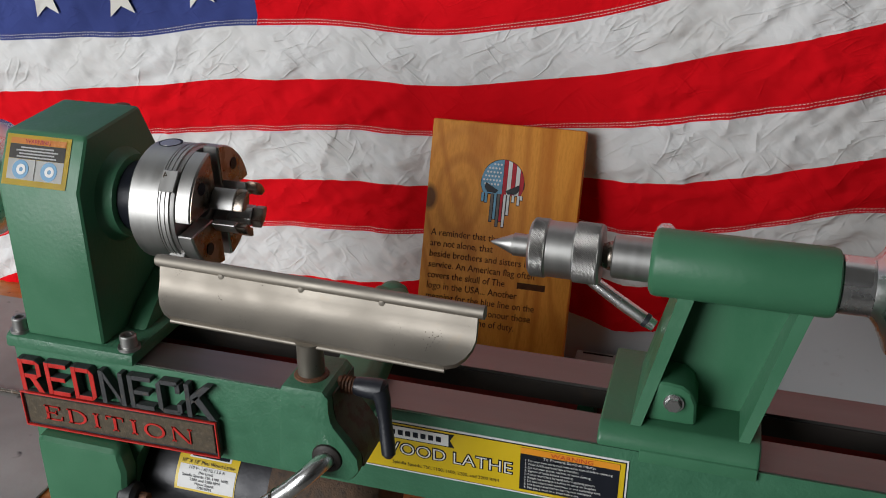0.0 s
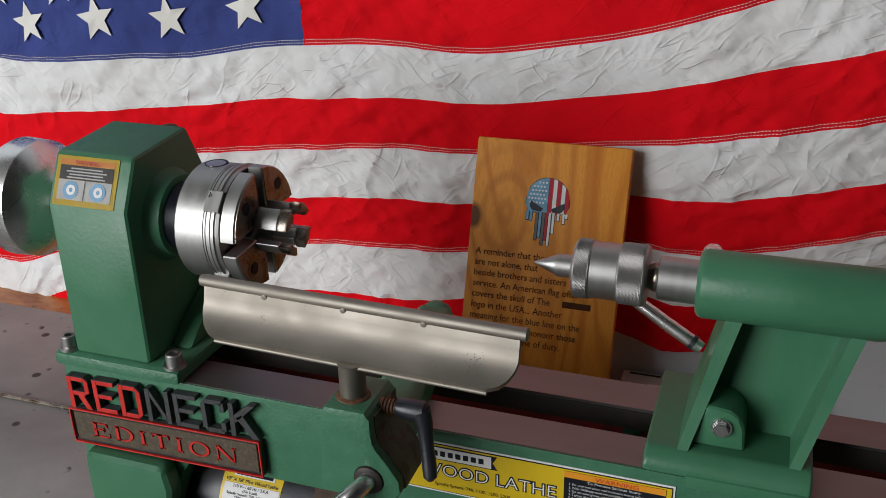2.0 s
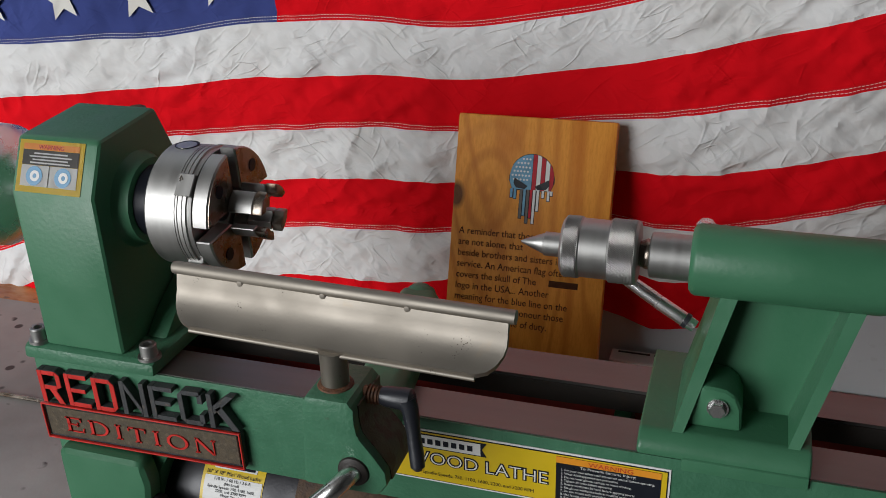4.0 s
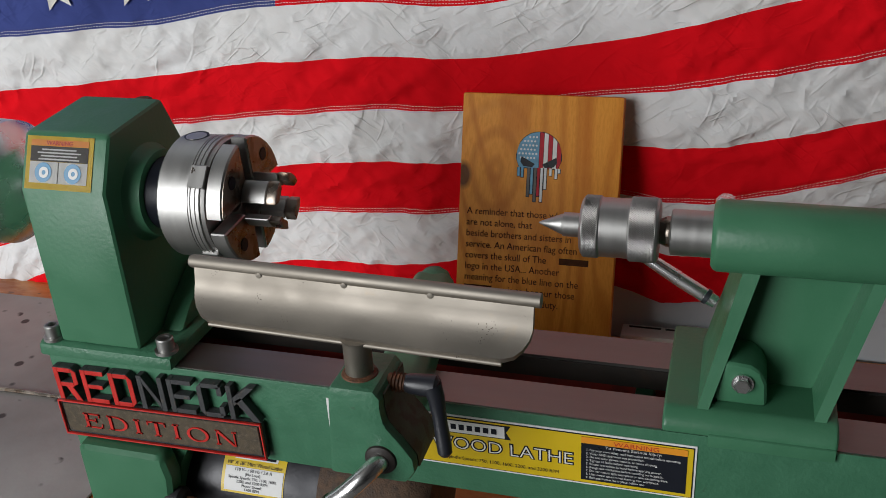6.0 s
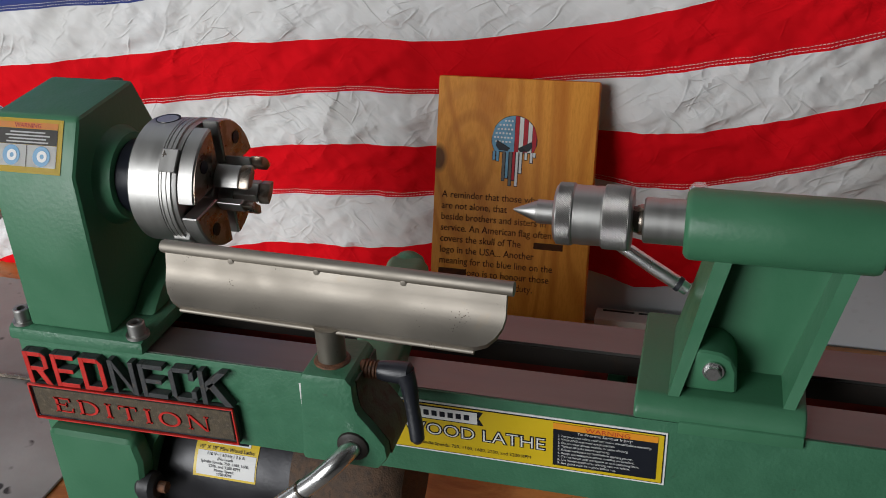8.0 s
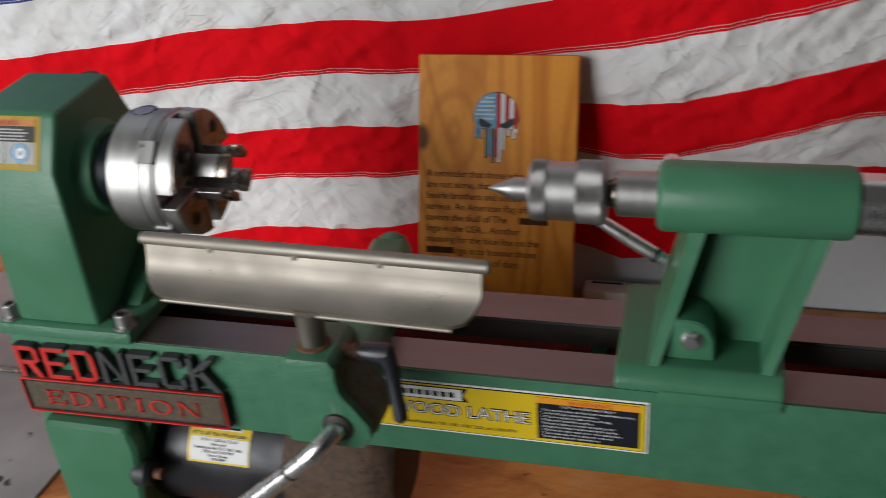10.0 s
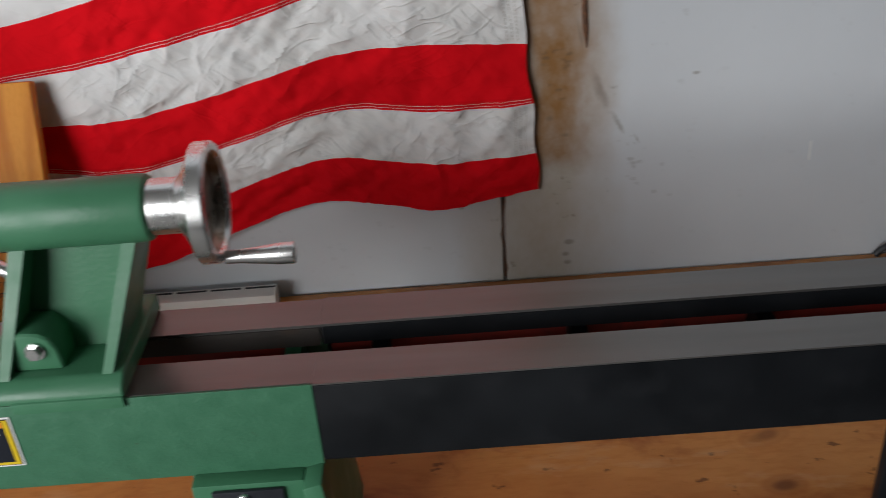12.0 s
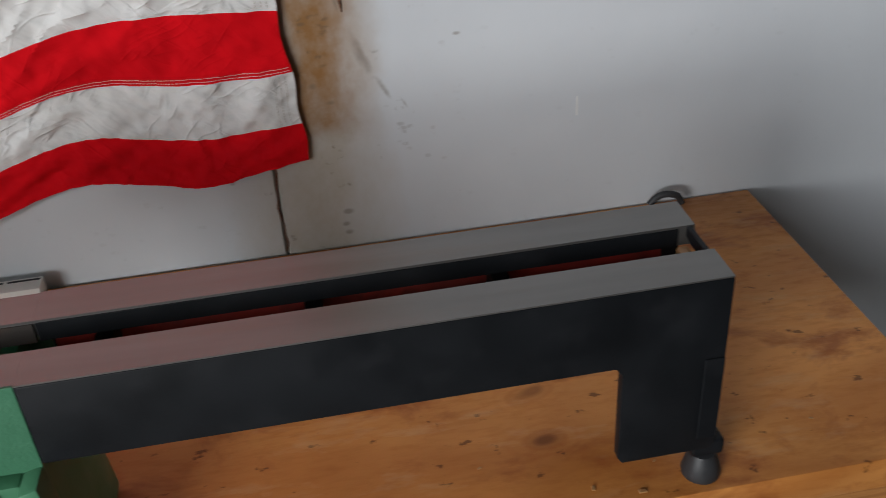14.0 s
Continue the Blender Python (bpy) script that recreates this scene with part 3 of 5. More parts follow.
part("wall_piece", box(-3.95, -1.05, -3.1, -3.0, 2.15, CEIL_Z), UNSEEN_SHELL, wall_south)
ground = part("ground", box(-40, 40, -60, 40, FLOOR_Z - 0.3, FLOOR_Z - 0.12), CONCRETE)
tagged(ground, "grey concrete driveway outside the garage", "ground", kind="structure")

# a raised ragged lip of paint along the wall joint
caulk_line = thing("joint_strip", "thin dark peeling caulk line down the wall joint", "trim", kind="structure")
pts = [(JOINT_X + 0.0016 * math.sin(k * 0.9) + 0.001 * math.sin(k * 2.3), WALL_Y - 0.0005, BENCH_Z + 0.004 + k * 0.012) for k in range(34)]
part("caulk", tube(pts, [0.0012 + 0.0005 * math.sin(k * 1.7) for k in range(34)], 6), RUST, caulk_line)

workbench = thing("workbench", "orange varnished plywood workbench with knots and a worn front edge", "workbench")
part("bench_top", box(-1.7, 0.988, -0.012, 0.458, BENCH_Z - 0.036, BENCH_Z, 0.002), BENCH, workbench)
part("front_apron", box(-1.69, 0.975, -0.006, 0.03, BENCH_Z - 0.14, BENCH_Z - 0.037, 0.002), BENCH_EDGE, workbench)
part("side_apron", box(0.94, 0.975, 0.031, 0.45, BENCH_Z - 0.14, BENCH_Z - 0.037, 0.002), BENCH_EDGE, workbench)
for lx in (-1.66, -0.35, 0.88):
    for ly in (0.035, 0.36):
        part("leg", box(lx, lx + 0.085, ly, ly + 0.085, FLOOR_Z, BENCH_Z - 0.038, 0.003), BENCH_EDGE, workbench)

sheet = part("metal_sheet", box(-1.6, -0.575, 0.0, 0.40, BENCH_Z + 0.0003, BENCH_Z + 0.003, 0.001, 1), SHEET)
tagged(sheet, "grey metal sheet spotted with black drips lying on the bench", "metal sheet")
strip_line = part("steel_rod", tube([(-1.3, 0.185, BENCH_Z + 0.0055), (-0.62, 0.195, BENCH_Z + 0.0055)], [0.0025, 0.0025], 10), STEEL_DARK)
tagged(strip_line, "thin dark steel rod lying on the grey sheet", "rod")

# ---------------- flag ----------------
HEM_THREAD = mat("grey_hem_thread", (0.42, 0.40, 0.35), 0.85, 0, 60, 0.1, 900, 0.1)
FLAG_L, FLAG_R, CANTON_X = -1.10, 0.4400, -0.503


# how far the cloth bellies up or down every twelve centimetres, at mid height and per three stripes, in millimetres
SAGS = ((-5.4, 2.5), (9.7, 4.5), (-1.8, -10.5), (-5.8, -0.8), (3.4, 2.0), (0.8, -4.4), (-4.0, 5.5), (11.7, 12.3), (-7.4, -12.4), (-0.7, -1.5), (5.1, 8.6), (-2.2, -9.7), (-1.6, 7.2))


def seam_height(x, k):
    """Height of the k-th seam below the canton's foot: the cloth sags to the left and rises towards its pinned right corner."""
    x = max(-1.0, min(0.46, x))
    c0 = 0.2429 + 0.3318 * x + 0.5557 * x**2 - 0.3967 * x**3 - 1.9868 * x**4 - 1.2815 * x**5
    c1 = -0.0697 - 0.0826 * x - 0.1838 * x**2 + 0.0854 * x**3 + 0.5726 * x**4 + 0.4061 * x**5
    c2 = 0.0014 + 0.01 * x + 0.0119 * x**2 - 0.0134 * x**3 - 0.0419 * x**4 - 0.0277 * x**5
    q = max(0, min(6, k)) / 3 - 1
    c0 += 0.001 * sum((a + b * q) * math.exp(-(((x + 1.0 - 0.12 * i) / 0.085) ** 2)) for i, (a, b) in enumerate(SAGS))
    if k < 0:
        return c0 - 0.066 * k
    return c0 + c1 * k + c2 * k * k


def flag_point(x, k, lift=0.0):
    z = seam_height(x, k)
    edge = max(0.0, min(1.0, (x - 0.40) / 0.05))
    z += 0.0025 * math.sin(19 * x + 0.9 * k) + edge * 0.004 * math.sin(2.1 * k)
    fold = 0.008 * (0.5 + 0.5 * math.sin(13.0 * x + 0.35 * k + 1.3 * math.sin(3 * x)))
    fold += 0.007 * noise.noise(Vector((x * 9, k * 0.55, 1.7))) + 0.0045 * noise.noise(Vector((x * 26 + k * 2.2, k * 1.8 - x * 6, 4.1)))
    fold += 0.0026 * noise.noise(Vector((x * 60 - k * 4, k * 3.6 + x * 15, 9.3))) + 0.0013 * noise.noise(Vector((x * 130, k * 8, 2.2)))
    d = noise.noise(Vector((x * 16 + k * 1.1, k * 0.9 - x * 9, 6.6)))
    fold += 0.0042 * max(0.0, 1 - abs(d) * 7.0) * (0.4 + 0.6 * noise.noise(Vector((x * 6, k, 3.3))))
    if k > 5:
        fold += 0.006 * (k - 5) * (0.6 + 0.4 * math.sin(23 * x))
    press = (1.0 - 0.75 * max(0.0, min(1.0, (0.135 - abs(x + 0.193)) / 0.03))) * (1.0 - 0.75 * edge)
    y = min(0.4595, 0.4545 - fold * press)
    return (x, y - lift, z)


def right_edge(k):
    return FLAG_R - 0.0038 * max(0, 6 - k) ** 0.8 - 0.005 * math.exp(-((k - 2.8) ** 2)) + 0.0018 * math.sin(5 * k)


def cloth_patch(k0, k1, x0, x1, nu, nv, lift=0.0, ragged=True):
    bm = bmesh.new()
    grid = []
    for j in range(nv + 1):
        k = k0 + (k1 - k0) * j / nv
        xe = min(x1, right_edge(k)) if ragged else x1
        grid.append([bm.verts.new(flag_point(x0 + (xe - x0) * i / nu, k, lift)) for i in range(nu + 1)])
    for j in range(nv):
        for i in range(nu):
            bm.faces.new((grid[j][i], grid[j][i + 1], grid[j + 1][i + 1], grid[j + 1][i]))
    return bm


flag = thing("flag", "wrinkled red and white striped cotton flag with starred navy canton", "flag", at=(0, 0, 0))
for k in range(-7, 6):
    low = k >= 0
    x0 = FLAG_L if low else CANTON_X
    nu = 400 if low else 250
    nv = 18 if k > -3 else 5
    red = k % 2 == 1
    part("stripe", cloth_patch(k, k + 1, x0, 9, nu if k > -3 else 60, nv), FLAG_RED if red else FLAG_WHITE, flag, "red cotton stripe" if red else "white cotton stripe")
part("canton", cloth_patch(-7, 0, FLAG_L, CANTON_X, 130, 70), FLAG_BLUE, flag, "navy blue canton with sewn white stars")


def star(cx, k, size):
    bm = bmesh.new()
    z0 = seam_height(cx, k)
    c = bm.verts.new(flag_point(cx, k, 0.0034))
    ring = []
    for i in range(10):
        r = size if i % 2 == 0 else size * 0.42
        a = math.pi / 2 + i * math.pi / 5 + 0.12
        x = cx + r * math.cos(a)
        ring.append(bm.verts.new(flag_point(x, k - r * math.sin(a) / 0.066 + (z0 - seam_height(x, k)) / -0.066 * 0.3, 0.0034)))
    for i in range(10):
        bm.faces.new((c, ring[i], ring[(i + 1) % 10]))
    bmesh.ops.subdivide_edges(bm, edges=bm.edges, cuts=2, use_grid_fill=True)
    return bm


for row in range(9):
    for col in range(5 if row % 2 == 0 else 4):
        sx = CANTON_X - 0.073 - 0.108 * col - (0.054 if row % 2 else 0)
        part("star", star(sx, -0.78 - row * 0.70, 0.029), STAR_WHITE, flag)


def stitch_row(k, x0, drop, length=0.0024, gap=0.0013):
    bm = bmesh.new()
    x = x0
    while x < right_edge(k) - 0.004:
        q = [flag_point(a, k + d, 0.0011) for a, d in ((x, drop), (x + length, drop), (x + length, drop + 0.010), (x, drop + 0.010))]
        bm.faces.new([bm.verts.new(p) for p in q])
        x += length + gap
    return bm


for k in range(-2, 6):
    left = FLAG_L if k >= 0 else CANTON_X
    if k % 2 == 0:
        for d in (-0.05, -0.10):
            part("stitching", stitch_row(k, left, d), THREAD, flag, smooth=False)
    else:
        part("stitching", stitch_row(k, left, -0.05), STAR_WHITE, flag, smooth=False)
for k0 in (-2, 0, 2, 4):
    for off in (0.010, 0.016, 0.022):
        bm = bmesh.new()
        for i in range(18):
            k = k0 + 0.04 + i * 0.92 / 18
            xe = right_edge(k) - off
            q = [flag_point(a, kk, 0.0011) for a, kk in ((xe, k), (xe + 0.0007, k), (xe + 0.0007, k + 0.034), (xe, k + 0.034))]
            bm.faces.new([bm.verts.new(p) for p in q])
        part("hem_stitching", bm, HEM_THREAD, flag, smooth=False)

# ---------------- lathe: bed, legs, headstock, motor ----------------
AX_Y, AX_Z = 0.0558, 0.1266
lathe = thing("wood_lathe", "green cast-iron wood lathe with bare steel ways and printed labels", "lathe", at=(0, 0, 0))
BED_L, BED_R, BED_B = -0.522, 0.2215, -0.079

bed = part("bed", prism([(0.0, 0.0), (0.004, -0.001), (0.012, -0.006), (0.012, -0.071), (0.004, BED_B), (0.0, BED_B)], "x", BED_L, BED_R, 0.0015), GREEN_WORN, lathe, "green painted front wall of the bed")
part("bed_wall", prism([(0.103, -0.006), (0.115, -0.001), (0.115, BED_B), (0.103, BED_B)], "x", BED_L, BED_R, 0.0015), GREEN, lathe)
for y0, y1 in ((0.0022, 0.0390), (0.0760, 0.1128)):
    part("way", prism([(y0, 0.0), (y1, 0.0), (y1, -0.016), (y1 - 0.006, -0.020), (y0 + 0.010, -0.020), (y0 + 0.010, -0.004), (y0, -0.004)], "x", BED_L + 0.02, BED_R + 0.0001, 0.0, 1), RAIL, lathe, "bare ground steel way")
    # strip on the way's inner side; its dark colour holds the slot's shade
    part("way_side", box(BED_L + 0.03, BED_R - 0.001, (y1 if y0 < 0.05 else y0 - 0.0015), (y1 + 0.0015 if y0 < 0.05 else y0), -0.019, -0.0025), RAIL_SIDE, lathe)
part("bed_lining", box(BED_L + 0.02, BED_R - 0.02, 0.1012, 0.1028, -0.070, -0.0205), RED_OXIDE, lathe, "dull red primer inside the bed")
for cx in (-0.49, -0.05, 0.19):
    part("cross_rib", box(cx, cx + 0.014, 0.0125, 0.1025, -0.066, -0.024, 0.002), GREEN, lathe)

# headstock-end leg: a box with a proud knee and flared feet
leg = part("leg", prism([(-0.519, BED_B - 0.0005), (-0.405, BED_B - 0.0005), (-0.418, -0.10), (-0.432, -0.19), (-0.43, BENCH_Z + 0.004), (-0.519, BENCH_Z + 0.004)], "y", 0.002, 0.113, 0.004), GREEN, lathe)
part("knee", prism([(-0.503, -0.0775), (-0.420, -0.0775), (-0.416, -0.10), (-0.426, -0.185), (-0.430, BENCH_Z + 0.002), (-0.503, BENCH_Z + 0.002)], "y", -0.020, 0.0015, 0.009, 3), GREEN, leg)
part("foot_pad", prism([(-0.53, BENCH_Z + 0.001), (-0.50, BENCH_Z + 0.001), (-0.507, BENCH_Z + 0.014), (-0.522, BENCH_Z + 0.014)], "y", -0.010, 0.02, 0.003), GREEN, leg)
hex_bolt("foot_bolt", leg, (-0.516, -0.002, BENCH_Z + 0.0142), "z", 0.004, 0.004, RUST)
for sy in (0.008, 0.085):
    part("rubber_foot", revolve([(0, 0), (0, 0.012), (0.004, 0.011), (0.004, 0)], 20, "z", (-0.475, sy, BENCH_Z)), RUBBER, leg)
# tailstock-end leg with the switch box
leg2 = part("leg", prism([(0.118, BED_B - 0.0005), (0.2205, BED_B - 0.0005), (0.228, -0.15), (0.233, BENCH_Z + 0.004), (0.123, BENCH_Z + 0.004)], "y", 0.003, 0.112, 0.004), GREEN, lathe)
part("knee", prism([(0.121, -0.077), (0.207, -0.077), (0.212, BENCH_Z + 0.003), (0.125, BENCH_Z + 0.003)], "y", -0.0145, 0.0025, 0.004), GREEN, leg2)
part("flange", prism([(0.206, -0.078), (0.221, -0.074), (0.234, BENCH_Z + 0.003), (0.214, BENCH_Z + 0.003)], "y", -0.024, 0.0025, 0.003), GREEN, leg2)
switch = part("switch_plate", box(0.137, 0.191, -0.0185, -0.015, -0.20, -0.081, 0.002), PLASTIC, leg2, "black switch plate with a red rocker")
for sz in (-0.0885, -0.192):
    part("plate_screw", revolve([(0, 0), (0, 0.0055), (-0.002, 0.005), (-0.003, 0.003), (-0.003, 0)], 18, "y", (0.161, -0.0187, sz)), CHROME, leg2)
part("rocker_switch", box(0.147, 0.181, -0.0235, -0.0187, -0.135, -0.104, 0.003), REDPAINT, leg2)

# motor below the bed
motor = part("motor", revolve([(-0.445, 0), (-0.445, 0.050), (-0.438, 0.058), (-0.30, 0.058), (-0.30, 0.0)], 56, "x", (0, 0.062, -0.146)), MOTOR, lathe, "black motor slung below the bed")
part("end_bell", revolve([(-0.2995, 0), (-0.2995, 0.0595), (-0.285, 0.0597), (-0.235, 0.058), (-0.216, 0.052), (-0.207, 0.042), (-0.205, 0)], 56, "x", (0, 0.062, -0.146)), MOTOR_DUST, motor, "dusty brown motor end bell")
part("shaft_knob", revolve([(-0.4270, 0), (-0.4270, 0.010), (-0.424, 0.0125), (-0.414, 0.0125), (-0.410, 0.009), (-0.410, 0)], 28, "x", (0, -0.012, -0.128)), RUBBER, motor, "black round knob beside the motor")
part("knob_stem", revolve([(-0.4095, 0), (-0.4095, 0.005), (-0.402, 0.005), (-0.402, 0)], 18, "x", (0, -0.012, -0.128)), RUST, motor)
for bx in (-0.29, -0.22):
    hex_bolt("tie_bolt", motor, (bx, 0.015, BENCH_Z + 0.0005), "z", 0.005, 0.006, STEEL)


def curved_plate(a0, a1, x0, x1, r, material, name, parent, label=""):
    """A sheet wrapped on the motor between two angles."""
    bm = bmesh.new()
    rows = [[bm.verts.new((x, 0.062 - r * math.cos(a), -0.146 + r * math.sin(a))) for x in (x0, x1)] for a in (a0 + (a1 - a0) * k / 12 for k in range(13))]
    for p, q in zip(rows, rows[1:]):
        bm.faces.new((p[0], p[1], q[1], q[0]))
    return part(name, bm, material, parent, label)


plate = curved_plate(radians(19), radians(54), -0.388, -0.330, 0.0585, YELLOW, "rating_plate", motor, "yellow and white motor rating label")
curved_plate(radians(21), radians(41), -0.385, -0.331, 0.0589, WHITEINK, "print_field", plate)
curved_plate(radians(47.5), radians(52.8), -0.378, -0.338, 0.0589, WHITEINK, "print_banner", plate)
curved_plate(radians(48.6), radians(51.8), -0.376, -0.340, 0.0592, INK, "maker_bar", plate)


def on_motor(a):
    return Matrix.Translation((-0.359, 0.062 - 0.0592 * math.cos(a), -0.146 + 0.0592 * math.sin(a))) @ pose(0, 0, 0, 90 - math.degrees(a))


for a, body, size in ((42.4, '10" X 18" Mini Wood Lathe', 0.0045), (37.6, "110 V~ / 60 Hz / 3.6 A", 0.0038), (34.4, "(No Load)", 0.0034), (31.2, "Spindle Speeds: 750, 1100, 1600,", 0.0034), (28.0, "2200, and 3200 RPM", 0.0035), (24.9, "Motor Speed:", 0.0034), (21.8, "1700 RPM", 0.0034)):
    lettering("print_line", body, size, on_motor(radians(a)), INK, plate, 0.00005, "CENTER")

# headstock casting
HL, HR = -0.5055, -0.431
head_profile = [(0.0, 0.012), (0.0, 0.147), (0.020, 0.186), (0.094, 0.191), (0.114, 0.150), (0.114, 0.012)]
headstock = part("headstock", prism(head_profile, "x", HL, HR, 0.0045, 3), GREEN, lathe, "tall green headstock casting with a sloped sticker face")
part("base_flange", prism([(-0.0065, 0.0006), (-0.005, 0.011), (0.0, 0.013), (0.114, 0.013), (0.119, 0.0006)], "x", -0.5245, -0.4015, 0.003), GREEN_WORN, headstock)
part("bearing_boss", revolve([(HR - 0.001, 0.040), (HR + 0.004, 0.036), (HR + 0.012, 0.034), (HR + 0.013, 0.0)], 56, "x", (0, AX_Y, AX_Z)), GREEN, headstock)
part("spindle_nose", revolve([(HR + 0.0132, 0), (HR + 0.0132, 0.029), (HR + 0.0350, 0.029), (HR + 0.0350, 0.0)], 48, "x", (0, AX_Y, AX_Z)), INK, headstock, "black spindle collar")
part("side_rib", prism([(0.03, 0.0135), (0.114, 0.0135), (0.114, 0.07), (0.085, 0.05), (0.05, 0.03)], "x", HR + 0.0005, HR + 0.02, 0.003), GREEN, headstock)
for bx in (-0.409, -0.5135):
    cap = part("cap_screw", revolve([(0.0, 0), (0.0, 0.0092), (0.0025, 0.0092), (0.0025, 0.0068), (0.0118, 0.0068), (0.0128, 0.006), (0.0128, 0.0036), (0.007, 0.0036), (0.007, 0)], 28, "z", (bx, 0.0035, 0.0128)), STEEL, headstock, "steel socket-head bolt with washer")
top_bolt = part("top_plug", revolve([(0.0, 0), (0.0, 0.008), (0.004, 0.0078), (0.005, 0.006), (0.005, 0)], 20, "z", (-0.452, 0.098, 0.184)), RUST, headstock)

# sticker on the sloped face
s0, s1 = Vector((0, 0.0012, 0.1493)), Vector((0, 0.0187, 0.1835))
slope = math.degrees(math.atan2(s1.z - s0.z, s1.y - s0.y))
fall = (s1 - s0).normalized()
outw = Vector((0, -fall.z, fall.y))


def slope_m(x, u, lift):
    p = s0 + fall * u + outw * lift
    return pose(x, p.y, p.z, slope)


def slope_rect(name, x0, x1, u0, u1, lift, material, parent, label=""):
    bm = bmesh.new()
    q = [Vector((x, 0, 0)) + s0 + fall * u + outw * lift for x, u in ((x0, u0), (x1, u0), (x1, u1), (x0, u1))]
    bm.faces.new([bm.verts.new(p) for p in q])
    bmesh.ops.solidify(bm, geom=bm.faces[:], thickness=0.0002)
    return part(name, bm, material, parent, label, smooth=False)


sticker = slope_rect("warning_sticker", -0.5010, -0.4425, -0.0015, 0.0385, 0.0006, YELLOW, headstock, "yellow and white warning sticker with two blue safety signs")
slope_rect("orange_band", -0.4970, -0.4465, 0.0312, 0.0358, 0.0010, ORANGE, sticker)
slope_rect("grey_band", -0.4970, -0.4465, 0.0195, 0.0310, 0.0010, GREYINK, sticker)
slope_rect("white_field", -0.4970, -0.4465, 0.0032, 0.0193, 0.0010, WHITEINK, sticker)
slope_rect("divider", -0.4720, -0.4714, 0.0032, 0.0193, 0.0013, GREYINK, sticker)
lettering("print_line", "WARNING", 0.0047, slope_m(-0.4717, 0.0318, 0.0014), REDINK, sticker, 0.00005, "CENTER")
for i, w in enumerate((0.030, 0.038, 0.032, 0.036)):
    slope_rect("print_bar", -0.4717 - w / 2, -0.4717 + w / 2, 0.0279 - i * 0.0024, 0.0290 - i * 0.0024, 0.0013, WHITEINK, sticker)
for cx in (-0.4846, -0.4588):
    disc = revolve([(0, 0), (0, 0.0074), (0.0002, 0.0074), (0.0002, 0)], 32, "z")
    bmesh.ops.transform(disc, matrix=slope_m(cx, 0.0112, 0.0012), verts=disc.verts)
    part("safety_sign", disc, BLUEINK, sticker)
    ring = revolve([(0.0003, 0.0018), (0.0003, 0.0042), (0.0005, 0.0042), (0.0005, 0.0018)], 24, "z")
    bmesh.ops.transform(ring, matrix=slope_m(cx + 0.0007, 0.0112, 0.0012), verts=ring.verts)
    part("sign_mark", ring, WHITEINK, sticker)

# outboard handwheel on the spindle's left end
wheel = part("outboard_wheel", revolve([(-0.5015, 0.0), (-0.5015, 0.017), (-0.531, 0.017), (-0.538, 0.021), (-0.544, 0.032), (-0.552, 0.044), (-0.559, 0.051), (-0.580, 0.052), (-0.584, 0.050), (-0.584, 0.044), (-0.566, 0.036), (-0.562, 0.0)], 64, "x", (0, AX_Y, AX_Z)), CHROME, lathe, "polished handwheel on the outboard spindle end")
part("wheel_hub", revolve([(-0.5625, 0), (-0.5625, 0.018), (-0.590, 0.018), (-0.592, 0.015), (-0.592, 0)], 32, "x", (0, AX_Y, AX_Z)), STEEL, wheel)

# badge on the bed front: raised words over a framed field
badge = part("badge", box(-0.5185, -0.3295, -0.0060, -0.0004, -0.0745, -0.0400, 0.002), CHARCOAL, lathe, "raised red and charcoal name badge dusted with sawdust")
part("badge_field", box(-0.515, -0.333, -0.0074, -0.0062, -0.0710, -0.0435, 0.0005, 1), BADGE_FIELD, badge)
for b in ((-0.5185, -0.3295, -0.0411, -0.0397), (-0.5185, -0.3295, -0.0747, -0.0733), (-0.5185, -0.5171, -0.0732, -0.0412), (-0.3309, -0.3295, -0.0732, -0.0412)):
    part("badge_border", box(b[0], b[1], -0.0088, -0.0061, b[2], b[3], 0.0006), REDPAINT, badge)


def ring_stroke(cx, cz, a, b, thick, thin, half=False):
    """The bowl of a roman O, or of a D where only its right half is wanted: heavy at the sides, light above and below."""
    steps = [(-math.pi / 2 + math.pi * k / 12) if half else 2 * math.pi * k / 28 for k in range(13 if half else 28)]
    outer = [(cx + a * math.cos(t), cz + b * math.sin(t)) for t in steps]
    inner = [(cx + (a - thick) * math.cos(t), cz + (b - thin) * math.sin(t)) for t in steps]
    n = len(steps)
    return [[outer[k], outer[(k + 1) % n], inner[(k + 1) % n], inner[k]] for k in range(n - 1 if half else n)]


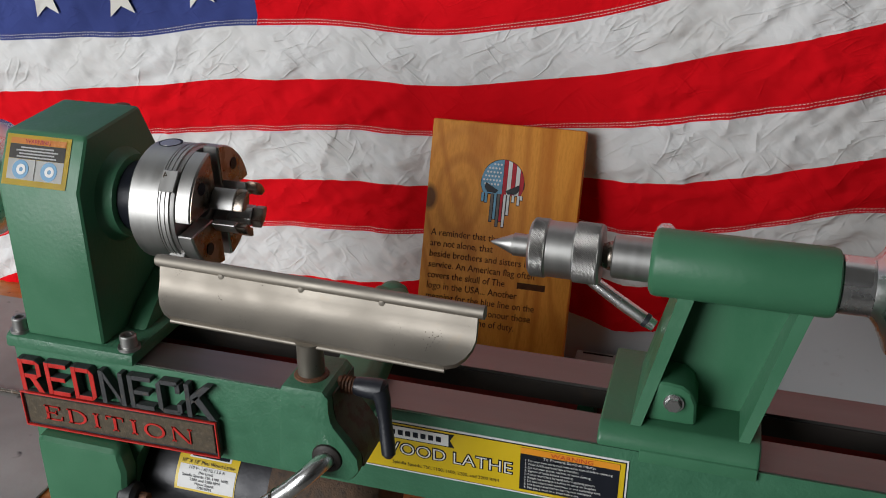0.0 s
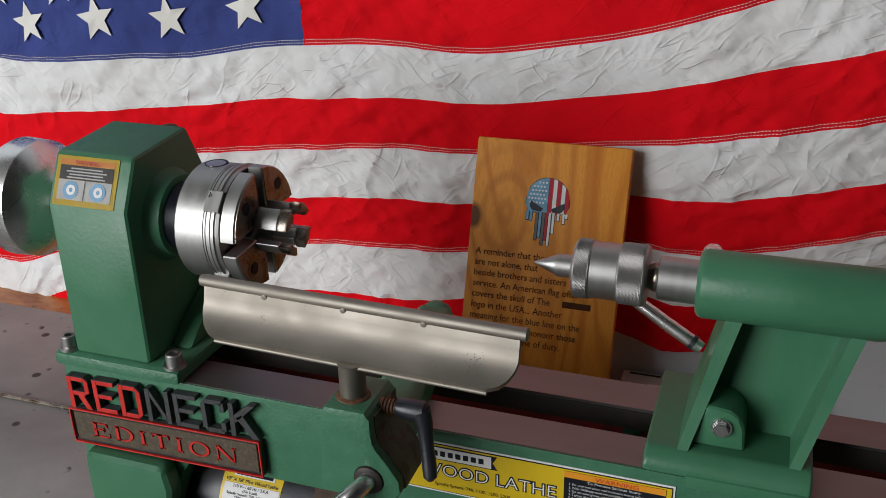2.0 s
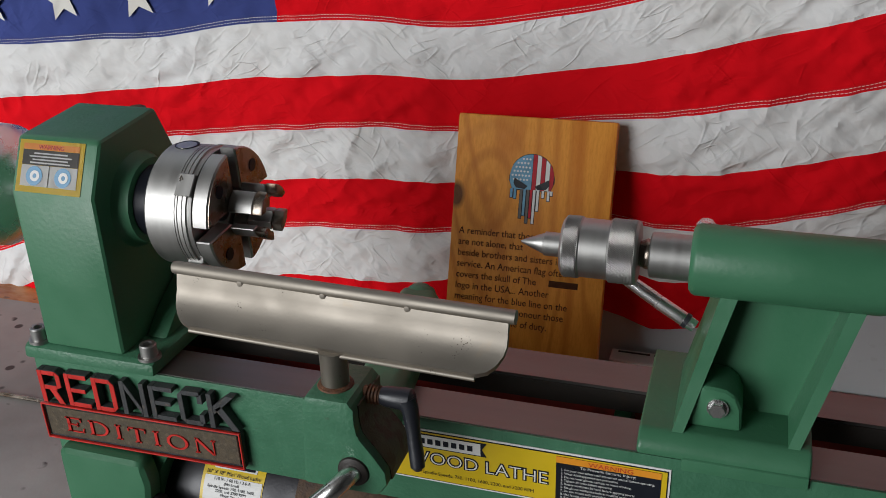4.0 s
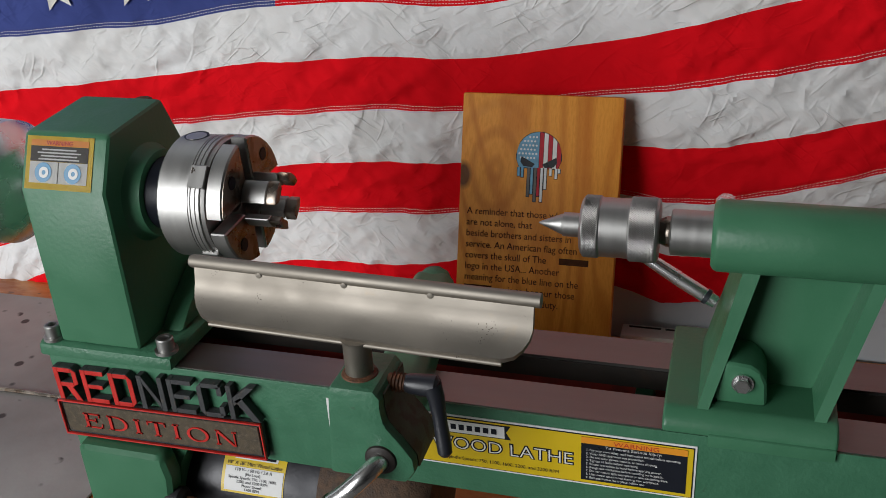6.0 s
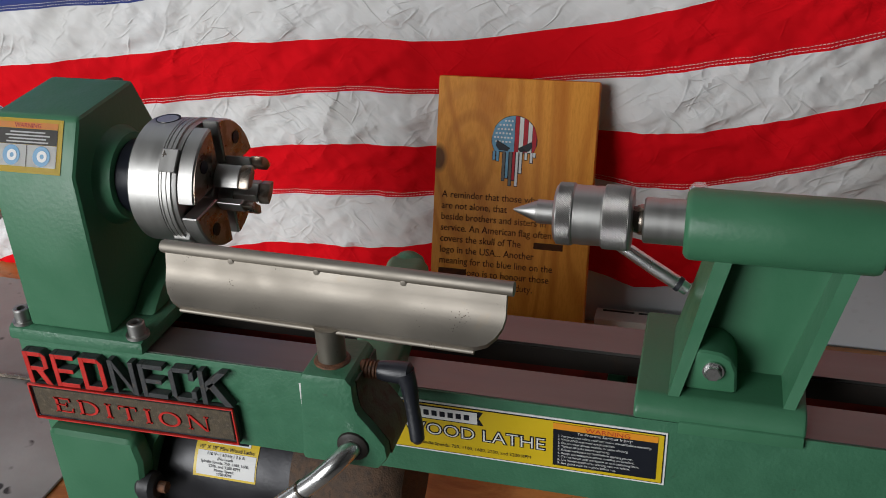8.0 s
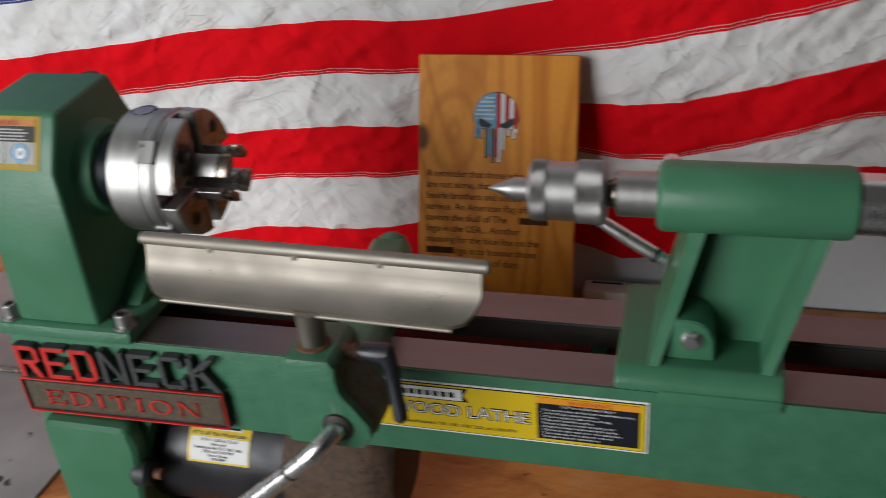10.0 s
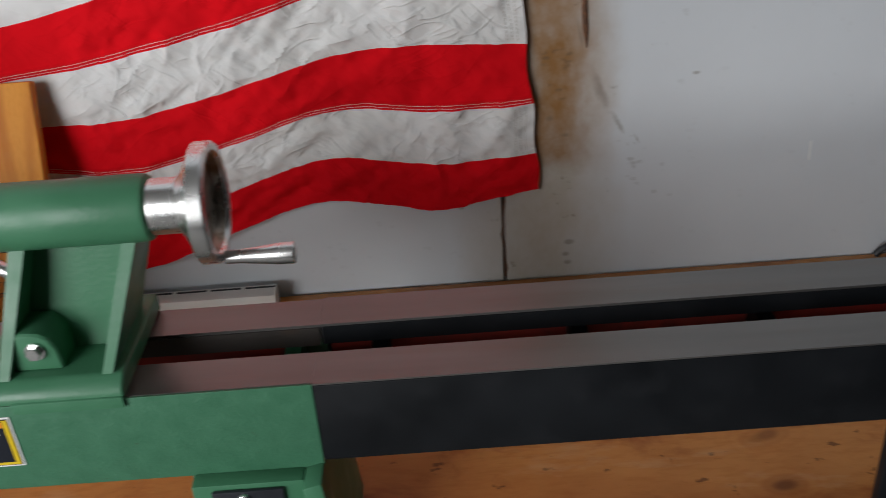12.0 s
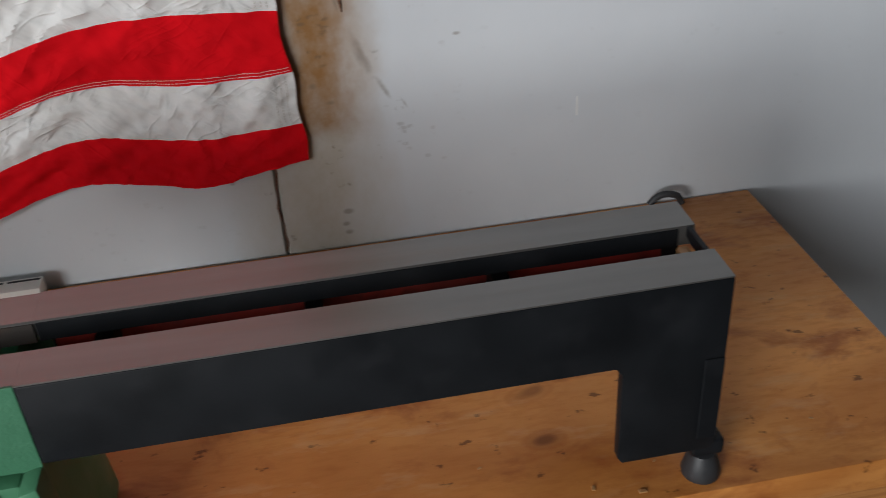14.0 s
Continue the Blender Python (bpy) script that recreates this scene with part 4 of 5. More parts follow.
def roman_letter(ch, x, w, z0, h, y0=-0.0086, y1=-0.0075):
    """Raised roman capitals with heavy stems, light bars and bracket serifs."""
    st, th, sf = 0.0027, 0.0010, 0.0015
    bar = lambda a, b, c, d: [(a, c), (b, c), (b, d), (a, d)]
    stem = lambda a, b: [bar(a, b, 0, h), bar(a - sf, b + sf, 0, th), bar(a - sf, b + sf, h - th, h)]
    quads = []
    if ch == "I":
        quads = stem(w / 2 - st / 2, w / 2 + st / 2)
    if ch == "E":
        quads = stem(sf, sf + st) + [bar(sf, w, 0, th), bar(sf, w * 0.92, h - th, h), bar(sf, w * 0.70, h * 0.48, h * 0.48 + th), bar(w * 0.70 - th, w * 0.70, h * 0.38, h * 0.68),
                                     [(w - th * 0.6, 0), (w + th * 0.4, h * 0.30), (w - th * 0.6, h * 0.30), (w - th * 1.8, 0)], bar(w * 0.92 - th, w * 0.92, h * 0.74, h)]
    if ch == "D":
        quads = stem(sf, sf + st) + ring_stroke(w * 0.42, h / 2, w * 0.58, h / 2, st, th, True) + [bar(sf, w * 0.43, 0, th), bar(sf, w * 0.43, h - th, h)]
    if ch == "T":
        quads = stem(w / 2 - st / 2, w / 2 + st / 2) + [bar(0, w, h - th, h), bar(0, th, h * 0.72, h), bar(w - th, w, h * 0.72, h)]
    if ch == "O":
        quads = ring_stroke(w / 2, h / 2, w / 2, h / 2, st, th)
    if ch == "N":
        quads = [bar(sf, sf + th, 0, h), bar(w - sf - th, w - sf, 0, h), bar(0, sf * 2 + th, 0, th), bar(w - 2 * sf - th, w, h - th, h), [(sf - 0.001, h), (sf + st * 0.9, h), (w - sf, 0), (w - sf - st * 0.9, 0)]]
    bm = hull_of([prism([(x + p, z0 + q) for p, q in quad], "y", y0, y1) for quad in quads])
    bmesh.ops.remove_doubles(bm, verts=bm.verts, dist=0.00002)
    return bm


ex = -0.4965
for ch, w in (("E", 0.0170), ("D", 0.0190), ("I", 0.0075), ("T", 0.0170), ("I", 0.0075), ("O", 0.0200), ("N", 0.0195)):
    part("badge_word", roman_letter(ch, ex, w, -0.0648, 0.0142), REDPAINT, badge, "red raised roman capital", smooth=False)
    ex += w + 0.0060



def bold_letter(ch, x, w, z0, z1, y0=-0.0080, y1=-0.0006):
    """Heavy block capitals built from strokes with cut corners."""
    s = 0.0046
    h = z1 - z0
    strokes = []
    if ch in "REDNK":
        strokes.append([(0, 0), (s, 0), (s, h), (0, h)])
    if ch == "R":
        strokes += [[(s, h - s * 0.9), (w - s, h - s * 0.9), (w - s, h), (s, h)], [(s, h * 0.42), (w - s, h * 0.42), (w - s, h * 0.42 + s * 0.9), (s, h * 0.42 + s * 0.9)],
                    [(w - s, h * 0.46), (w, h * 0.53), (w, h - s * 0.7), (w - s, h)], [(w * 0.42, h * 0.42), (w - s * 1.2, 0), (w + s * 0.1, 0), (w * 0.72, h * 0.42)]]
    if ch == "E":
        strokes += [[(s, h - s * 0.9), (w, h - s * 0.9), (w, h), (s, h)], [(s, h * 0.44), (w * 0.86, h * 0.44), (w * 0.86, h * 0.44 + s * 0.85), (s, h * 0.44 + s * 0.85)], [(s, 0), (w, 0), (w, s * 0.9), (s, s * 0.9)]]
    if ch == "D":
        strokes += [[(s, h - s * 0.9), (w - s, h - s * 0.9), (w - s, h), (s, h)], [(s, 0), (w - s, 0), (w - s, s * 0.9), (s, s * 0.9)], [(w - s, 0), (w, s), (w, h - s), (w - s, h)]]
    if ch == "N":
        strokes += [[(w - s, 0), (w, 0), (w, h), (w - s, h)], [(s, h), (w - s, s * 1.6), (w - s, 0), (s, h - s * 1.6)]]
    if ch == "C":
        strokes += [[(0, s), (s, 0), (s, h), (0, h - s)], [(s, h - s * 0.9), (w - s * 0.4, h - s * 0.9), (w - s * 0.4, h), (s, h)], [(s, 0), (w - s * 0.4, 0), (w - s * 0.4, s * 0.9), (s, s * 0.9)],
                    [(w - s, h * 0.66), (w, h * 0.66), (w, h - s * 0.5), (w - s, h - s * 0.5)], [(w - s, s * 0.5), (w, s * 0.5), (w, h * 0.34), (w - s, h * 0.34)]]
    if ch == "K":
        strokes += [[(s, h * 0.40), (s, h * 0.66), (w - s * 0.9, h), (w + s * 0.5, h)], [(s * 1.3, h * 0.58), (s * 2.6, h * 0.70), (w + s * 0.9, 0), (w - s * 0.6, 0)]]
    return hull_of([prism([(x + p, z0 + q) for p, q in st], "y", y0, y1, 0.0003, 1) for st in strokes])


lx = -0.5140
for i, ch in enumerate("REDNECK"):
    w = 0.0222 if ch != "N" else 0.0232
    body = part("badge_letter", bold_letter(ch, lx, w, -0.0380, -0.0065), CHARCOAL, badge, "red-faced block letter" if i < 3 else "charcoal block letter")
    if i < 3:
        part("letter_face", bold_letter(ch, lx + 0.0002, w - 0.0004, -0.0378, -0.0067, -0.0087, -0.0081), REDPAINT, badge, "glossy red letter face")
    lx += w + 0.0042
# the badge was glued on slightly crooked
badge.matrix_world = Matrix.Translation((-0.42, 0, -0.04)) @ Matrix.Rotation(radians(-1.1), 4, "Y") @ Matrix.Translation((0.42, 0, 0.04))

# long label on the bed front
label_plate = part("bed_label", box(-0.2735, 0.0, -0.0009, -0.0003, -0.0553, -0.0092), WHITEINK, lathe, "long yellow label with white lettering and a black warning panel", smooth=False)
part("yellow_field", box(-0.2705, -0.0015, -0.0013, -0.0010, -0.0538, -0.0107), INK, label_plate, smooth=False)
part("yellow_field", box(-0.2698, -0.0022, -0.0016, -0.0014, -0.0531, -0.0114), YELLOW, label_plate, smooth=False)
part("warning_panel", box(-0.0790, -0.0060, -0.0019, -0.0017, -0.0505, -0.0125), INK, label_plate, smooth=False)
part("warning_band", box(-0.0790, -0.0060, -0.0022, -0.0020, -0.0178, -0.0125), ORANGE, label_plate, smooth=False)
lettering("print_line", "WARNING", 0.0052, front(-0.0405, -0.0024, -0.0171), REDINK, label_plate, 0.00005, "CENTER", 1.25)
lettering("print_line", "To Prevent Serious Injury:", 0.0032, front(-0.0425, -0.0021, -0.0207), WHITEINK, label_plate, 0.00005, "CENTER", 1.15)
for i, body in enumerate(("1. For your own safety read instruction manual before operating.", "2. Wear ANSI-approved eye protection.", "3. Do not wear gloves, necktie, or loose clothing.", "4. Tighten all locks before operating.", "5. Rotate workpiece by hand before applying power.", "6. Rough out workpiece before installing on faceplate.", "7. Do not mount split workpiece or one containing knot.", "8. Use lowest speed when starting new workpiece.", "9. Belt guard must be in place before use.")):
    lettering("print_line", body, 0.0027, front(-0.0755, -0.0021, -0.0242 - 0.00305 * i), WHITEINK, label_plate, 0.00005, "LEFT", 0.92)
lettering("title_outline", "MINI WOOD LATHE", 0.0150, front(-0.2275, -0.0018, -0.0385), INK, label_plate, 0.00003, "LEFT", 1.055, 0.0, "", 0.0007)
lettering("title", "MINI WOOD LATHE", 0.0150, front(-0.2275, -0.0021, -0.0385), WHITEINK, label_plate, 0.00003, "LEFT", 1.055, 0.0, "", -0.0002)
lettering("print_line", "Speed: 1750 RPM", 0.0038, front(-0.2330, -0.0018, -0.0485), INK, label_plate, 0.00005, "LEFT")
lettering("print_line", "Spindle Speeds: 750, 1100, 1600, 2200, and 3200 RPM", 0.0042, front(-0.1800, -0.0018, -0.0485), INK, label_plate, 0.00005, "LEFT", 0.93)
part("maker_banner", prism([(-0.246, -0.0126), (-0.1300, -0.0126), (-0.1335, -0.0186), (-0.1300, -0.0246), (-0.246, -0.0246)], "y", -0.0019, -0.0017), INK, label_plate, smooth=False)
part("maker_banner", box(-0.2448, -0.1345, -0.0022, -0.0020, -0.0237, -0.0135), WHITEINK, label_plate, smooth=False)
for k in range(17):
    if k != 7:
        part("maker_bar", box(-0.2420 + 0.0061 * k, -0.2380 + 0.0061 * k, -0.0025, -0.0023, -0.0208, -0.0162), INK, label_plate, smooth=False)

# ---------------- chuck ----------------
chuck = thing("lathe_chuck", "four-jaw turned steel scroll chuck on the spindle, jaw faces toned dark", "chuck", at=(0, 0, 0))
CB, CF = -0.3980, -0.351
part("body", revolve([(CB, 0), (CB, 0.0472), (CB + 0.002, 0.0492), (-0.3705, 0.0492), (-0.3703, 0.0484), (-0.3697, 0.0484), (-0.3695, 0.0494), (-0.3682, 0.0494), (-0.3680, 0.0485), (-0.3674, 0.0485), (-0.3672, 0.0494), (-0.3642, 0.0494), (-0.3640, 0.0485), (-0.3634, 0.0485), (-0.3632, 0.0494), (-0.3606, 0.0494), (-0.3602, 0.0478), (-0.3590, 0.0476), (CF - 0.006, 0.0470), (CF - 0.006, 0.012), (CF - 0.02, 0.012), (CF - 0.02, 0)], 96, "x", (0, AX_Y, AX_Z)), STEEL, chuck)
# no real bore: black disc for the hole's shade, bright disc for its reflection
part("key_hole", revolve([(0.0, 0.0), (0.0, 0.0098), (-0.003, 0.0098), (-0.003, 0)], 28, "z", (-0.384, AX_Y + 0.004, AX_Z + 0.0495)), INK, chuck)
part("key_hole_glint", revolve([(0.0002, 0.0), (0.0002, 0.0082), (-0.002, 0.0082), (-0.002, 0)], 28, "z", (-0.3836, AX_Y + 0.0025, AX_Z + 0.0495)), BORE_GLINT, chuck, "bright disc for the light reflected in the chuck key hole")


def jaw(angle):
    """A quarter-wedge jaw: base block in its slide, outer wedge plate with a screw hole, and a fluted finger."""
    rot = Matrix.Translation((0, AX_Y, AX_Z)) @ Matrix.Rotation(angle, 4, "X")

    def wedge(r0, r1, gap):
        inner, outer = (math.pi / 4 - math.asin(gap / r) for r in (r0, r1))
        return [(r0 * math.cos(a), r0 * math.sin(a)) for a in (-inner, 0.0, inner)] + [(r1 * math.cos(a), r1 * math.sin(a)) for a in np.linspace(outer, -outer, 12)]

    key = part("jaw_slide", prism([(0.012, -0.009), (0.0503, -0.009), (0.0503, 0.009), (0.012, 0.009)], "x", -0.3705, CF - 0.0055, 0.0006, 1), STEEL, chuck)
    key.matrix_world = rot
    plate = part("jaw_plate", prism(wedge(0.0165, 0.0500, 0.0058), "x", CF - 0.0035, -0.3412, 0.0010, 1), STEEL, chuck, "bright steel jaw wedge")
    plate.matrix_world = rot
    # inset in darker steel: the face's dark brown reflection, put in as colour
    inset = part("jaw_face", prism(wedge(0.0175, 0.0488, 0.0068), "x", -0.3411, -0.3405), STEEL_DARK, chuck, "jaw face coloured brown for its dark reflection")
    inset.matrix_world = rot
    hole = part("jaw_screw", revolve([(-0.3402, 0), (-0.3402, 0.0052), (-0.3399, 0.0052), (-0.3399, 0)], 20, "x", (0, 0.038, 0)), INK, chuck)
    hole.matrix_world = rot
    pts = []
    for a in np.linspace(-math.pi / 4 + 0.32, math.pi / 4 - 0.32, 7):
        pts.append((0.0215 * math.cos(a), 0.0215 * math.sin(a)))
    for a in np.linspace(math.pi / 4 - 0.42, -math.pi / 4 + 0.42, 5):
        pts.append((0.0145 * math.cos(a), 0.0145 * math.sin(a)))
    finger = part("jaw_finger", prism(pts, "x", -0.3404, -0.3195, 0.0006, 1), STEEL, chuck)
    finger.matrix_world = rot
    big = [(p * 1.04, q * 1.04) for p, q in pts]
    tip = part("jaw_tip", prism(big, "x", -0.3190, -0.3100, 0.0012, 2), STEEL_DARK, chuck)
    tip.matrix_world = rot


for q in range(4):
    jaw(radians(49 + 90 * q))
mark = lettering("jaw_number", "4", 0.0075, Matrix.Translation((0, AX_Y, AX_Z)) @ Matrix.Rotation(radians(139), 4, "X") @ Matrix.Translation((-0.3655, 0.0505, -0.002)) @ pose(0, 0, 0, -90, 0, 180), STEEL_DARK, chuck, 0.0001)
# a chuck of 95 mm
chuck.matrix_world = Matrix.Translation((-0.355, AX_Y, AX_Z)) @ Matrix.Diagonal((0.965, 0.965, 0.965, 1)) @ Matrix.Translation((0.355, -AX_Y, -AX_Z))

# ---------------- tool rest on its banjo ----------------
rest = thing("tool_rest", "long nickel-plated tool rest on a green banjo with chrome lever", "tool rest", at=(0, 0, 0))
RX0, RX1 = -0.3375, -0.0955
ry = lambda x: -0.046 - 0.0095 * (x - RX0) / (RX1 - RX0)


def blade():
    """The curved blade: it drops from the rod, hollows, and sweeps out to a lip; lower corners rounded."""
    prof = [(0.0038, 0.1246), (0.0014, 0.1203), (0.0000, 0.1146), (-0.0011, 0.1099), (-0.0034, 0.1052), (-0.0076, 0.1002), (-0.0131, 0.0957), (-0.0180, 0.0927), (-0.0208, 0.0914)]
    n, nu = len(prof), 40
    bm = bmesh.new()
    layers = []
    for side in (0, 1):
        grid = []
        for j, (py, pz) in enumerate(prof):
            q = prof[min(j + 1, n - 1)][0] - prof[max(j - 1, 0)][0], prof[min(j + 1, n - 1)][1] - prof[max(j - 1, 0)][1]
            L = math.hypot(*q)
            ny, nz = q[1] / L * 0.0042, -q[0] / L * 0.0042
            t = max(0.0, (0.1056 - pz) / 0.0142)
            cut = 0.004 + 0.016 * (1 - math.sqrt(max(0.0, 1 - min(1, t) ** 2)))
            row = []
            for i in range(nu + 1):
                x = RX0 + cut + (RX1 - RX0 - 2 * cut) * i / nu
                row.append(bm.verts.new((x, ry(x) + py + (ny if side == 0 else -0 * ny), pz + (nz if side == 0 else 0))))
            grid.append(row)
        layers.append(grid)
    a, b = layers
    for g in layers:
        for j in range(n - 1):
            for i in range(nu):
                bm.faces.new((g[j][i], g[j][i + 1], g[j + 1][i + 1], g[j + 1][i]))
    for i in range(nu):
        bm.faces.new((a[-1][i], a[-1][i + 1], b[-1][i + 1], b[-1][i]))
        bm.faces.new((a[0][i], a[0][i + 1], b[0][i + 1], b[0][i]))
    for j in range(n - 1):
        bm.faces.new((a[j][0], a[j + 1][0], b[j + 1][0], b[j][0]))
        bm.faces.new((a[j][-1], a[j + 1][-1], b[j + 1][-1], b[j][-1]))
    return bm


rest_blade = part("blade", blade(), NICKEL, rest, "dull nickel blade with pits and scratches")
part("rest_rod", tube([(RX0, ry(RX0) + 0.001, 0.1246), (RX0 + 0.002, ry(RX0) + 0.001, 0.1246), (RX1, ry(RX1) + 0.001, 0.1246)], [0.0040, 0.0046, 0.0046], 24), NICKEL, rest, "hardened rod along the top of the rest")
for fx in (-0.2845, -0.2235, -0.1650):
    part("rod_weld", revolve([(-0.0016, 0), (-0.0012, 0.0020), (0.0004, 0.0024), (0.0014, 0.0014), (0.0016, 0)], 10, "y", (fx, ry(fx) - 0.0022, 0.1215)), NICKEL, rest)
lip = [RX0 + 0.0205 + (RX1 - RX0 - 0.041) * k / 8 for k in range(9)]
part("blade_lip", tube([(x, ry(x) - 0.0210, 0.0908) for x in lip], [0.0017] * 9, 12), NICKEL, rest, "rounded lower lip of the blade, worn bright")
POST_X, POST_Y = -0.2125, -0.0675
part("post", revolve([(0.0520, 0), (0.0520, 0.0092), (0.0900, 0.0092), (0.0925, 0.0100), (0.0926, 0)], 32, "z", (POST_X, POST_Y, 0)), NICKEL, rest, "round steel post under the blade")
part("rust_ring", revolve([(0.0657, 0.0092), (0.0657, 0.0122), (0.0669, 0.0116), (0.0680, 0.0093)], 32, "z", (POST_X, POST_Y, 0)), RUST, rest)

# banjo: upright socket that flares to the right at its foot, and the arm across the bed
sock = [(-0.2335, -0.004), (-0.180, -0.004), (-0.173, 0.006), (-0.174, 0.016), (-0.182, 0.028), (-0.1915, 0.040), (-0.193, 0.050), (-0.193, 0.060), (-0.197, 0.066), (-0.2265, 0.066), (-0.2285, 0.062)]
banjo = part("banjo", prism(sock, "y", -0.0865, -0.040, 0.0060, 2), GREEN_WORN, rest, "green cast banjo socket, chipped and rusty")
flank = sock[2:8]
part("grimy_side", prism([(p + 0.0007, q) for p, q in flank] + [(p - 0.0020, q) for p, q in flank[::-1]], "y", -0.0790, -0.0415), GRIMY_GREEN, banjo, "grease-stained flank of the socket")
part("arm", prism([(-0.224, 0.001), (-0.186, 0.001), (-0.186, 0.024), (-0.192, 0.031), (-0.218, 0.031), (-0.224, 0.024)], "y", -0.0395, 0.150, 0.004, 3, shift=(-0.027, -0.006)), GREEN, banjo)
part("arm_end", revolve([(-0.010, 0), (-0.010, 0.017), (0.012, 0.0158), (0.020, 0.0135), (0.025, 0.008), (0.0265, 0)], 36, "z", (-0.2325, 0.1520, 0)), GREEN_WORN, banjo, "rounded green boss at the banjo's rear end")

# clamp handle on the socket's side
clamp = part("clamp_handle", hull_of([
    revolve([(-0.1830, 0), (-0.1830, 0.0060), (-0.180, 0.0068), (-0.168, 0.0076), (-0.163, 0.0074), (-0.161, 0.005), (-0.161, 0)], 28, "x", (0, -0.062, 0.0585)),
    tube([(-0.1655, -0.0635, 0.0595), (-0.1625, -0.0650, 0.0520), (-0.1600, -0.0680, 0.0370), (-0.1570, -0.0725, 0.0240), (-0.1558, -0.0745, 0.0165), (-0.1556, -0.075, 0.0140)], [0.0066, 0.0056, 0.0046, 0.0050, 0.0048, 0.0025], 20)]), PLASTIC, rest, "black plastic ratchet clamp handle")
part("clamp_screw", revolve([(-0.1950, 0), (-0.1950, 0.0055), (-0.1835, 0.0055), (-0.1835, 0)], 20, "x", (0, -0.062, 0.0585)), RUST, rest, "rusty clamp screw")
for k in range(4):
    part("thread_ring", revolve([(-0.1925 + k * 0.0024, 0.0055), (-0.1919 + k * 0.0024, 0.0066), (-0.1913 + k * 0.0024, 0.0055)], 20, "x", (0, -0.062, 0.0585)), RUST, rest)

# bent chrome lever of the banjo's eccentric lock
LV = Vector((-0.1960, -0.0875, 0.0135))
bend = arc_points(LV, LV + Vector((-0.003, -0.017, 0.001)), LV + Vector((-0.018, -0.0195, -0.014)), 10)
shaft = [LV + Vector((-0.018, -0.0195, -0.014)) + Vector((-0.056, -0.006, -0.050)) * (k / 6) for k in range(1, 7)]
part("lock_lever", tube([*bend, *shaft], [0.0062] * 11 + [0.0062, 0.0064, 0.0066, 0.0068, 0.0072, 0.0072], 24), CHROME, rest, "bent chrome lock lever")
g = LV + Vector((-0.028, -0.0206, -0.0229))
part("lever_groove", tube([g, g + Vector((-0.0016, 0, -0.0015))], [0.0068, 0.0068], 24), STEEL_DARK, rest)
part("lever_boss", revolve([(-0.0892, 0), (-0.0892, 0.0085), (-0.0880, 0.0105), (-0.0862, 0.0112), (-0.0862, 0)], 28, "y", (LV.x, 0, LV.z)), RAIL_SIDE, rest, "greasy boss round the lever")

# ---------------- tailstock ----------------
AX_Y, AX_Z = 0.0515, 0.1258
tail = thing("tailstock", "green cast tailstock with knurled live centre and chrome handwheel", "tailstock", at=(0, 0, 0))
part("base", prism([(-0.002, 0.0006), (-0.002, 0.0065), (0.002, 0.0120), (0.009, 0.0165), (0.115, 0.0165), (0.115, 0.0006)], "x", -0.0245, 0.0875, 0.0030, 3), GREEN, tail)
part("base_skirt", prism([(-0.0035, -0.006), (-0.0015, -0.006), (-0.0015, 0.004), (-0.0035, 0.003)], "x", 0.006, 0.0865, 0.0008), GREEN, tail)
part("barrel", revolve([(-0.0015, 0.0), (-0.0015, 0.0205), (0.0005, 0.0232), (0.003, 0.0242), (0.117, 0.0242), (0.1205, 0.0232), (0.122, 0.0205), (0.122, 0.0)], 64, "x", (0, AX_Y, AX_Z)), GREEN, tail)


def slant(x0, x1, x2, x3, y0b, y0t, y1, name):
    """A rib that leans to the right as it rises; its front edge runs back towards the barrel."""
    bm = bmesh.new()
    zb, zt = 0.0160, 0.112
    lo = [bm.verts.new(p) for p in ((x0, y0b, zb), (x1, y0b, zb), (x1, y1, zb), (x0, y1, zb))]
    hi = [bm.verts.new(p) for p in ((x2, y0t, zt), (x3, y0t, zt), (x3, y1, zt), (x2, y1, zt))]
    bm.faces.new(lo[::-1]), bm.faces.new(hi)
    for i in range(4):
        j = (i + 1) % 4
        bm.faces.new((lo[i], lo[j], hi[j], hi[i]))
    return part(name, soften(bm, 0.0030, 3), GREEN, tail)


slant(-0.0025, 0.0050, 0.021, 0.0325, 0.008, 0.040, 0.096, "rib")
slant(0.0720, 0.0795, 0.101, 0.111, 0.009, 0.040, 0.096, "rib")
slant(0.002, 0.074, 0.028, 0.104, 0.047, 0.062, 0.080, "web")
lug = [(0.0045, 0.0160), (0.0425, 0.0160), (0.0410, 0.034), (0.037, 0.043), (0.030, 0.0475), (0.021, 0.0485), (0.013, 0.0485), (0.0090, 0.034)]
part("bolt_lug", prism(lug, "y", 0.018, 0.052, 0.004, 3), GREEN, tail)
bolt_bm = hull_of([revolve([(0, 0), (0, 0.0072), (-0.0014, 0.0072), (-0.0014, 0)], 24, "y", (0.0255, 0.0175, 0.034)), revolve([(-0.0014, 0), (-0.0014, 0.0058), (-0.0048, 0.0058), (-0.0056, 0.005), (-0.0056, 0)], 6, "y", (0.0255, 0.0175, 0.034))])
part("hex_bolt", bolt_bm, CHROME, tail, "bright hexagon bolt", smooth=False)
part("lock_screw", revolve([(0.0, 0), (0.0, 0.0068), (0.0035, 0.0066), (0.0062, 0.0045), (0.007, 0)], 24, "z", (0.0055, 0.0705, 0.1398)), CHROME, tail, "domed screw on top of the barrel")
